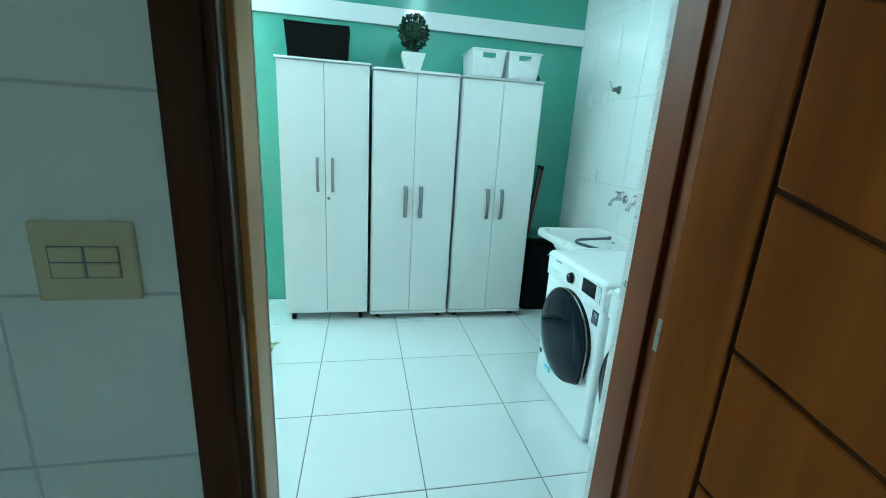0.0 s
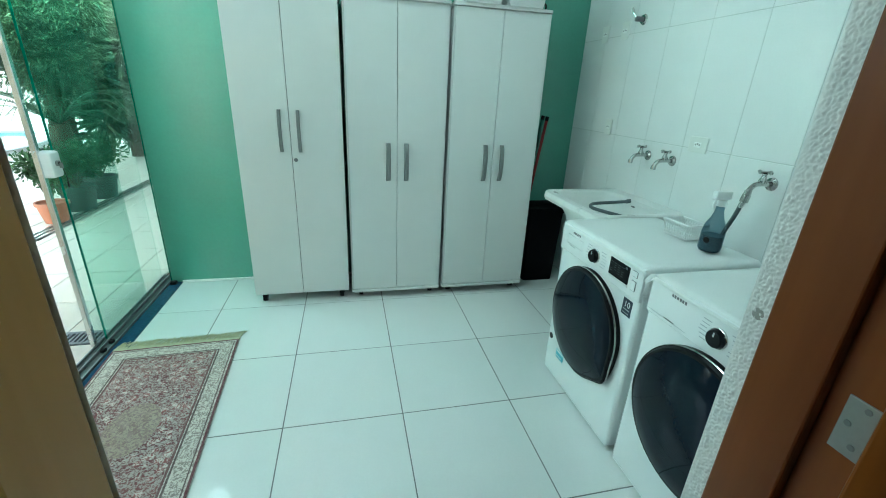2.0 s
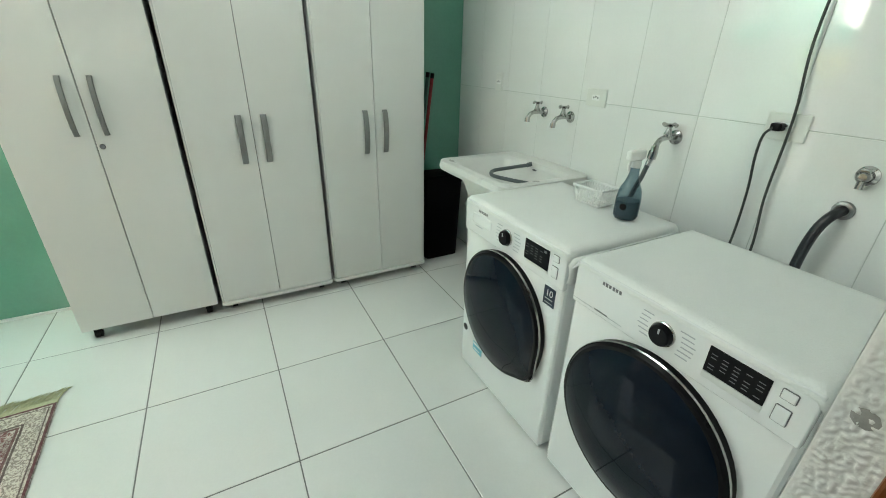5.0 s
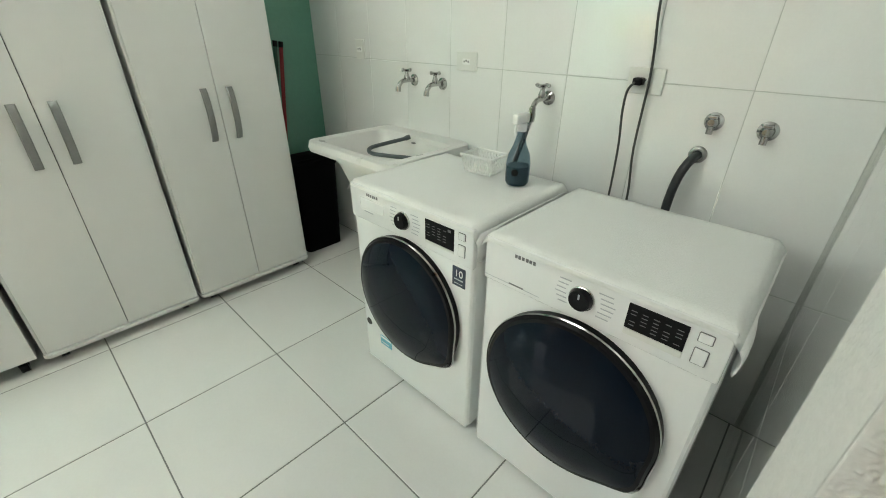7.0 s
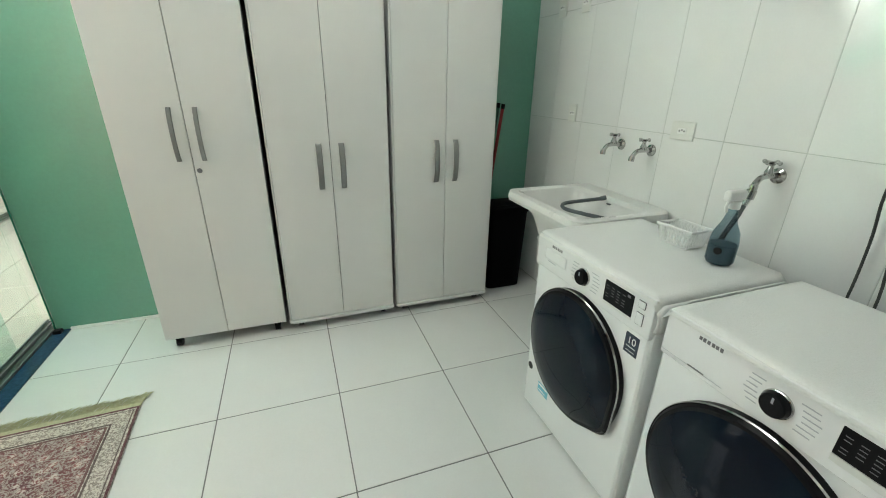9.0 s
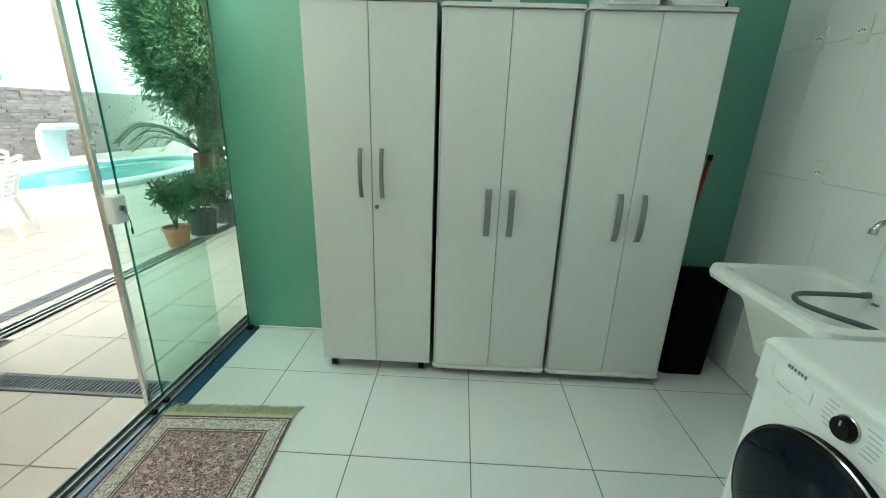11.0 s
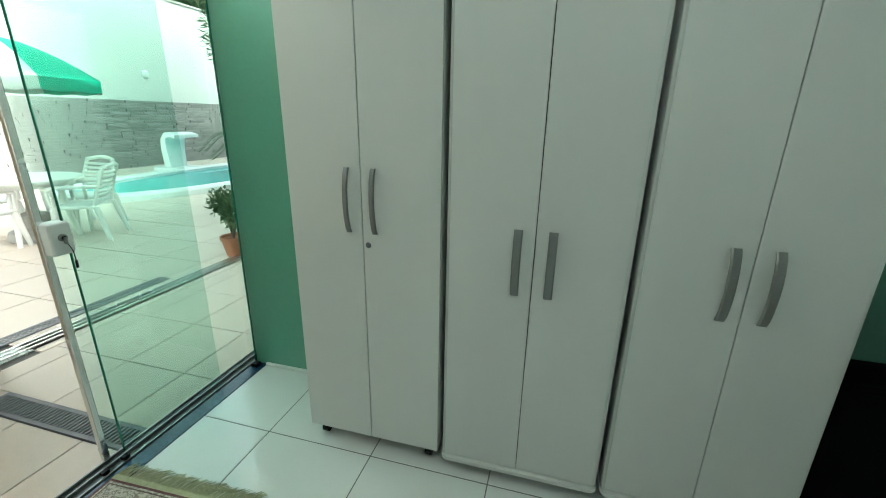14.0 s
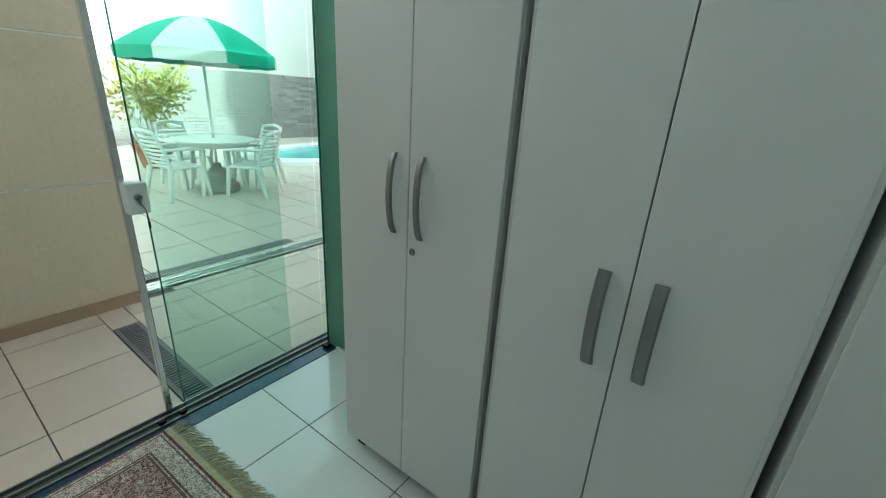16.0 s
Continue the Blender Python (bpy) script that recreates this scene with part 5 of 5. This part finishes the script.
# ---- outdoors: table, chairs, umbrella ----
def garden_chair():
    c = thing("garden_chair", "white moulded plastic garden armchair", "chair", pose(0, 0, GROUND), "garden chairs")
    bm = bmesh.new()
    for k in range(6):
        x0 = -0.2 + 0.068 * k
        box(bm, (x0, -0.21, 0.405), (x0 + 0.056, 0.21, 0.425), 0.006, 1)
    box(bm, (-0.23, -0.23, 0.395), (-0.2, 0.23, 0.42), 0.006, 1)
    box(bm, (-0.21, -0.235, 0.39), (0.22, -0.205, 0.42), 0.006, 1)
    box(bm, (-0.21, 0.205, 0.39), (0.22, 0.235, 0.42), 0.006, 1)
    part("seat", bm, GARDEN_PLASTIC, c)
    back = bmesh.new()
    for k in range(7):
        z = 0.47 + 0.052 * k
        dx = 0.21 + 0.055 * k / 3.0
        tube(back, smooth_line([(dx - 0.03, -0.2, z), (dx, 0, z), (dx - 0.03, 0.2, z)], 4), 0.016, 6)
    for s in (-1, 1):
        tube(back, [(0.19, s * 0.21, 0.41), (0.24, s * 0.21, 0.62), (0.33, s * 0.185, 0.84)], 0.02, 8)
    tube(back, smooth_line([(0.325, -0.19, 0.84), (0.37, 0, 0.87), (0.325, 0.19, 0.84)], 5), 0.024, 8)
    part("backrest", back, GARDEN_PLASTIC, c, "slatted backrest")
    for s in (-1, 1):
        part("armrest", tube(bmesh.new(), smooth_line([(0.26, s * 0.215, 0.64), (0.08, s * 0.26, 0.645), (-0.18, s * 0.265, 0.63), (-0.22, s * 0.25, 0.56), (-0.215, s * 0.235, 0.42)], 5), 0.021, 8), GARDEN_PLASTIC, c)
        for x0, x1 in ((-0.2, -0.25), (0.2, 0.29)):
            part("leg", tube(bmesh.new(), [(x0, s * 0.22, 0.41), ((x0 + x1) / 2, s * 0.235, 0.2), (x1, s * 0.25, 0.0)], 0.034, 8, 0.62), GARDEN_PLASTIC, c)
    return c


TX, TY = -5.17, 5.13
table = thing("garden_table", "round white plastic garden table under the umbrella", "table", pose(TX, TY, GROUND))
part("tabletop", lathe(bmesh.new(), [(0, 0.70), (0.5, 0.70), (0.53, 0.705), (0.53, 0.725), (0.51, 0.73), (0, 0.73)], 40), GARDEN_PLASTIC, table)
part("apron", lathe(bmesh.new(), [(0.44, 0.70), (0.44, 0.64), (0.43, 0.64), (0.43, 0.70)], 36), GARDEN_PLASTIC, table)
for a in (35, 125, 215, 305):
    ca, sa = math.cos(radians(a)), math.sin(radians(a))
    part("leg", tube(bmesh.new(), [(0.3 * ca, 0.3 * sa, 0.69), (0.34 * ca, 0.34 * sa, 0.3), (0.4 * ca, 0.4 * sa, 0.0)], 0.035, 8, 0.7), GARDEN_PLASTIC, table)
chair = garden_chair()
chair.matrix_basis = pose(TX + 0.48, TY + 0.25, GROUND, 0, 0, 32)
copy_thing(chair, pose(TX + 0.04, TY - 0.52, GROUND, 0, 0, -80))
copy_thing(chair, pose(TX - 0.66, TY - 0.1, GROUND, 0, 0, 188))
copy_thing(chair, pose(TX - 0.08, TY + 0.64, GROUND, 0, 0, 100))
umbrella = thing("umbrella", "green and white striped garden umbrella on a concrete foot", "umbrella", pose(TX, TY, GROUND, 0, 0, 35))
part("pole", rod((0, 0, 0.1), (0, 0, 2.16), 0.019, 12), GARDEN_PLASTIC, umbrella)
part("finial", lathe(bmesh.new(), [(0.0, 0.06), (0.016, 0.04), (0.02, 0.0), (0, 0)], 12, pose(0, 0, 2.18)), GARDEN_PLASTIC, umbrella)
part("foot", lathe(bmesh.new(), [(0, 0), (0.25, 0), (0.27, 0.05), (0.25, 0.12), (0.17, 0.16), (0.15, 0.3), (0.06, 0.34), (0.05, 0.4), (0, 0.4)], 28), CONCRETE, umbrella, "grey concrete foot")
N_SEG, R_EDGE = 8, 0.93
for k in range(N_SEG):
    bm = bmesh.new()
    a0, a1 = k * math.tau / N_SEG, (k + 1) * math.tau / N_SEG
    rows = []
    for i in range(7):
        f = i / 6
        row = []
        for j in range(5):
            a = a0 + (a1 - a0) * j / 4
            sag = 1 - 0.05 * f * math.sin(math.pi * j / 4)
            row.append(bm.verts.new((R_EDGE * f * sag * math.cos(a), R_EDGE * f * sag * math.sin(a), 2.19 - 0.42 * f ** 1.7)))
        rows.append(row)
    low = [bm.verts.new((v.co.x * 0.99, v.co.y * 0.99, v.co.z - 0.12 - 0.015 * (j % 2))) for j, v in enumerate(rows[-1])]
    rows.append(low)
    for a, b in zip(rows, rows[1:]):
        for j in range(4):
            bm.faces.new((a[j], a[j + 1], b[j + 1], b[j]))
    bmesh.ops.remove_doubles(bm, verts=bm.verts, dist=0.0005)
    seg = part("canopy_panel", bm, CANVAS_GREEN if k % 2 else CANVAS_WHITE, umbrella)
    part("rib", tube(bmesh.new(), [(0.02 * math.cos(a0), 0.02 * math.sin(a0), 2.17), (R_EDGE * 0.55 * math.cos(a0), R_EDGE * 0.55 * math.sin(a0), 2.02), (R_EDGE * math.cos(a0), R_EDGE * math.sin(a0), 1.76)], 0.006, 6), BRUSHED, umbrella)

# ---- outdoors: plants ----
rng = random.Random(11)


def pot(parent, r0, r1, h, mat, label):
    part("pot", lathe(bmesh.new(), [(0, 0), (r0, 0), (r1, h * 0.86), (r1 * 1.1, h * 0.86), (r1 * 1.1, h), (r1 * 0.96, h), (r1 * 0.9, h * 0.88), (0, h * 0.88)], 28), mat, parent, label)


def bush(x, y, label, r, h, pot_mat, count, leaf, size=0.05, pot_size=(0.12, 0.17, 0.28), pot_label="terracotta pot"):
    b = thing("potted_bush", label, "plant", pose(x, y, GROUND), "potted plants")
    pot(b, *pot_size, pot_mat, pot_label)
    z0 = pot_size[2]
    stems = bmesh.new()
    crown = bmesh.new()
    for k in range(9):
        a, lean = rng.uniform(0, math.tau), rng.uniform(0.2, 0.9)
        tip = Vector((r * lean * math.cos(a), r * lean * math.sin(a), z0 + h * rng.uniform(0.45, 0.95)))
        tube(stems, smooth_line([(0, 0, z0 * 0.85), tip * 0.5 + Vector((0, 0, z0 * 0.45)), tip], 4), 0.009, 5, 0.4)
        leaf_cloud(crown, tip, (r * 0.5, r * 0.5, h * 0.32), count // 9, size, rng, 0.15, 1.3)
    part("stems", stems, BARK, b)
    part("foliage", crown, leaf, b, "", False)


bush(-2.6, 5.36, "leafy green shrub in a round terracotta pot", 0.22, 0.4, TERRACOTTA, 1900, LEAF, 0.036, (0.09, 0.125, 0.22))
bush(-2.62, 5.84, "leafy green shrub in a dark square-shouldered pot", 0.25, 0.42, DARK_POT, 1900, LEAF, 0.038, (0.13, 0.16, 0.28), "dark pot")
bush(-2.66, 6.4, "dense green shrub in a dark pot", 0.27, 0.45, DARK_POT, 1700, LEAF, 0.038, (0.13, 0.16, 0.28), "dark pot")
bush(-7.47, 5.2, "thin shrub with yellowish leaves in a terracotta pot", 0.55, 1.35, TERRACOTTA, 1100, FLOWER, 0.08, (0.2, 0.28, 0.42))

palm = thing("sago_palm", "sago palm with arching dark fronds in a dark pot", "palm", pose(-3.5, 7.4, GROUND))
pot(palm, 0.2, 0.27, 0.45, DARK_POT, "dark pot")
part("trunk", lathe(bmesh.new(), [(0.12, 0.4), (0.13, 0.55), (0.11, 0.78), (0, 0.8)], 14), BARK, palm)
for k in range(22):
    a = k * 2.4 + rng.uniform(-0.1, 0.1)
    up = rng.uniform(0.1, 0.55)
    ln = rng.uniform(0.75, 0.95)
    d = Vector((math.cos(a), math.sin(a), 0))
    line = smooth_line([Vector((0, 0, 0.78)), d * ln * 0.4 + Vector((0, 0, 0.85 + up * 0.6)), d * ln * 0.8 + Vector((0, 0, 0.88 + up * 0.65)), d * ln * 1.1 + Vector((0, 0, 0.78 + up * 0.35))], 7)
    bm = bmesh.new()
    tube(bm, line, 0.008, 4, 0.3)
    side = Vector((-d.y, d.x, 0))
    for i, p in enumerate(line[2:]):
        ll = 0.17 * math.sin(math.pi * (i + 2) / (len(line) + 1)) + 0.04
        for h in (0, 0.5):
            q = p if h == 0 else (p + line[min(i + 3, len(line) - 1)]) / 2
            for s in (-1, 1):
                e = q + side * s * ll + d * ll * 0.35 + Vector((0, 0, 0.03))
                v = [bm.verts.new(z) for z in (q - d * 0.013, q + d * 0.013, e)]
                bm.faces.new(v)
    part("frond", bm, LEAF_PALM, palm, "", False)


def cypress(x, y, h, r, seed, flare=False):
    """A trunk with rising limbs, each with drooping feathery sprays."""
    g = random.Random(seed)
    c = thing("cypress_tree", "tall dense green cypress tree by the garden wall", "tree", pose(x, y, GROUND), "cypress trees")
    limbs, crown = bmesh.new(), bmesh.new()
    tube(limbs, smooth_line([(0, 0, 0), (0.05, 0.02, h * 0.4), (0, 0, h * 0.96)], 5), 0.13, 8, 0.15)
    for k in range(220 if flare else 110):
        f = g.uniform(0.06, 0.98)
        a = g.uniform(0, math.tau)
        rr = r * (math.sin(math.pi * min(1, 0.22 + 0.8 * f)) ** 0.7) * g.uniform(0.55, 1.1)
        if flare:
            f = 0.15 + 0.85 * f
            rr = r * min(1.0, 0.4 + 2.4 * (f - 0.15)) * g.uniform(0.5, 1.05)
        tip = Vector((rr * math.cos(a), rr * math.sin(a), h * f + rr * 0.5))
        root = Vector((0, 0, h * f * 0.92))
        if k % 3 == 0:
            tube(limbs, (root, (root + tip) / 2 + Vector((0, 0, -0.05)), tip), 0.03, 5, 0.2)
        leaf_cloud(crown, (root * 0.25 + tip * 0.75), (r * 0.3, r * 0.3, r * 0.55), 1500 if flare else 200, 0.03 if flare else 0.1, g, 0.05, 4.0)
    part("trunk", limbs, BARK, c)
    part("crown", crown, LEAF_CYPRESS, c, "", False)
    return c


tree = cypress(-4.08, 8.4, 6.8, 1.15, 1, True)
copy_thing(tree, pose(-4.95, 10.3, GROUND, 0, 0, 130))
tree = cypress(-3.6, 9.7, 8.0, 0.8, 2)
for x, y, size, turn in ((-3.5, 10.6, 0.96, 70), (-3.7, 11.4, 1.03, 160), (-3.55, 12.3, 0.94, 240), (-3.6, 13.1, 1.04, 20), (-3.5, 14.0, 0.98, 110), (-3.6, 14.9, 1.02, 200)):
    copy_thing(tree, pose(x, y, GROUND, 0, 0, turn) @ Matrix.Diagonal((size, size, size, 1)))
cypress(-12.2, 15.0, 6.6, 1.3, 6)
cypress(-12.4, 17.4, 6.2, 1.4, 7)


# ---- tiles and stones, piece by piece ----
def tiles(parent, name, mat, cells, axis, at, thick, gap=0.003, bevel=0.0012):
    """Tile pieces; cells: (u0, u1, v0, v1) along the two other axes."""
    shared = {}
    for u0, u1, v0, v1 in cells:
        w, h = round(u1 - u0 - gap, 3), round(v1 - v0 - gap, 3)
        if w < 0.012 or h < 0.012:
            continue
        if (w, h) not in shared:
            lo, hi = {"x": ((0, -w / 2, -h / 2), (thick, w / 2, h / 2)), "y": ((-w / 2, 0, -h / 2), (w / 2, thick, h / 2)), "z": ((-w / 2, -h / 2, 0), (w / 2, h / 2, thick))}[axis]
            shared[(w, h)] = mesh_of(name, box(bmesh.new(), lo, hi, bevel, 1), mat)
        ob = new(name, shared[(w, h)])
        cu, cv = (u0 + u1) / 2, (v0 + v1) / 2
        ob.location = {"x": (at, cu, cv), "y": (cu, at, cv), "z": (cu, cv, at)}[axis]
        ob.parent = parent


def cells(us, vs):
    return [(a, b, c, d) for a, b in zip(us, us[1:]) for c, d in zip(vs, vs[1:])]


def steps(lo, hi, first, pitch):
    """Joint lines from lo to hi with one at first."""
    k0 = math.ceil((lo - first) / pitch + 1e-6)
    out = [lo]
    while first + k0 * pitch < hi - 1e-6:
        out.append(first + k0 * pitch)
        k0 += 1
    return out + [hi]


FLOOR_X = steps(FLOOR_EDGE, EAST, -0.025, 0.5185)
tiles(floor, "floor_tile", FLOOR_TILE, cells(FLOOR_X, [SOUTH - 0.2, 1.052, 1.58, 2.11, 2.645, 3.222, NORTH]), "z", -0.012, 0.012, 0.0048)
tiles(floor, "floor_tile", FLOOR_TILE, cells(steps(-0.96, EAST, -0.025, 0.5185), steps(-2.05, SOUTH - 0.2, 0.525, 0.53)), "z", -0.012, 0.012, 0.0048)
WALL_Z = [0.0, 0.565, 1.165, 1.765, 2.365, CEILING]
tiles(wall_east, "wall_tile", WHITE_TILE, cells(steps(SOUTH, NORTH, 1.335, 0.2982), WALL_Z), "x", EAST, 0.008, 0.0025)
tiles(wall_south, "wall_tile", WHITE_TILE, cells(steps(DOOR_E + 0.229, EAST, 1.14, 0.2982), WALL_Z), "y", SOUTH - 0.008, 0.008, 0.0025)
tiles(wall_south, "wall_tile", WHITE_TILE, cells(steps(-0.96, DOOR_W - 0.03, -0.25, 0.2982), WALL_Z), "y", SOUTH - 0.03, 0.008, 0.0025)
tiles(wall_south, "kitchen_tile", KITCHEN_TILE, cells(steps(-0.96, -0.032, -0.267, 0.36), steps(0.0, CEILING, 1.174, 0.282)), "y", KITCHEN, 0.008, 0.004)

# terrace: the passage beside the glass door first, then the wide terrace
near_x, far_x = steps(-2.35, -1.096, -1.33, 0.425), steps(FAR_X, -2.35, -3.28, 0.55)
near = [c for c in cells(near_x, [y for y in steps(-1.0, 8.4, 2.51, 0.49)]) if not 2.4 < c[2] < 3.1]
terrace = solid("terrace", boxes(((-2.279, -1.0, -0.029), (-1.097, 0.0, -0.0285))), TERRACE_GROUT, "pale beige tiled terrace floor", "terrace", "structure")
tiles(terrace, "terrace_tile", TERRACE_TILE, near, "z", -0.029, 0.011, 0.005, 0.0015)
tiles(terrace, "terrace_tile", TERRACE_TILE, [(a, b, 2.51, 2.947) for a, b in zip(near_x, near_x[1:])] + [(a, b, 3.088, 3.49) for a, b in zip(near_x, near_x[1:])] + [(-2.35, -2.058, 2.947, 3.088)], "z", -0.029, 0.011, 0.005, 0.0015)
bm = bmesh.new()
for x0, x1, y0, y1 in cells(far_x, steps(-2.0, 26.7, 4.5, 0.545)):
    mid = Vector(((x0 + x1) / 2, (y0 + y1) / 2, 0))
    if ((mid.x + 7.15) / 0.9) ** 2 + ((mid.y - 9.75) / 2.3) ** 2 < 1 or (mid.x > -2.6 and mid.y < 3.25):
        continue
    lo, hi = (x0 + 0.005, y0 + 0.005, -0.029), (x1 - 0.005, y1 - 0.005, -0.018)
    v = [bm.verts.new(p) for p in ((lo[0], lo[1], hi[2]), (hi[0], lo[1], hi[2]), (hi[0], hi[1], hi[2]), (lo[0], hi[1], hi[2]), (lo[0], lo[1], lo[2]), (hi[0], lo[1], lo[2]), (hi[0], hi[1], lo[2]), (lo[0], hi[1], lo[2]))]
    for f in ((0, 1, 2, 3), (4, 5, 1, 0), (5, 6, 2, 1), (6, 7, 3, 2), (7, 4, 0, 3)):
        bm.faces.new([v[i] for i in f])
far_tiles = part("terrace_tiles_far", bm, TERRACE_TILE, terrace, "", False)
far_tiles["kind"] = "stuff"

# split-stone cladding of the garden wall
stone_rng = random.Random(3)
shared = []
for k in range(14):
    w, d = stone_rng.uniform(0.22, 0.62), stone_rng.uniform(0.045, 0.09)
    shared.append((w, mesh_of("stone", box(bmesh.new(), (0.0, 0.0, 0.002), (d, w - 0.006, 0.070), 0.006, 1), STONE)))
bm = bmesh.new()
count = 0
for row in range(24):
    y = -2.0 + stone_rng.uniform(0, 0.3)
    z = GROUND + 0.001 + row * 0.073
    while y < 26.0:
        w, me = stone_rng.choice(shared)
        if 9.6 < y < 13.2 and row > 3 and count < 300:
            ob = new("stone", me)
            ob.location = (FAR_X + 0.02, y, z)
            ob.parent = wall_far
            count += 1
        else:
            lo, hi = (FAR_X + 0.02, y, z + 0.002), (FAR_X + 0.02 + stone_rng.uniform(0.045, 0.09), y + w - 0.006, z + 0.070)
            v = [bm.verts.new(p) for p in ((hi[0], lo[1], lo[2]), (hi[0], hi[1], lo[2]), (hi[0], hi[1], hi[2]), (hi[0], lo[1], hi[2]), (lo[0], lo[1], lo[2]), (lo[0], hi[1], lo[2]), (lo[0], hi[1], hi[2]), (lo[0], lo[1], hi[2]))]
            for f in ((0, 1, 2, 3), (1, 5, 6, 2), (4, 0, 3, 7), (3, 2, 6, 7), (4, 5, 1, 0)):
                bm.faces.new([v[i] for i in f])
        y += w
rest = part("stones_far", bm, STONE, wall_far, "", False)
rest["kind"] = "stuff"
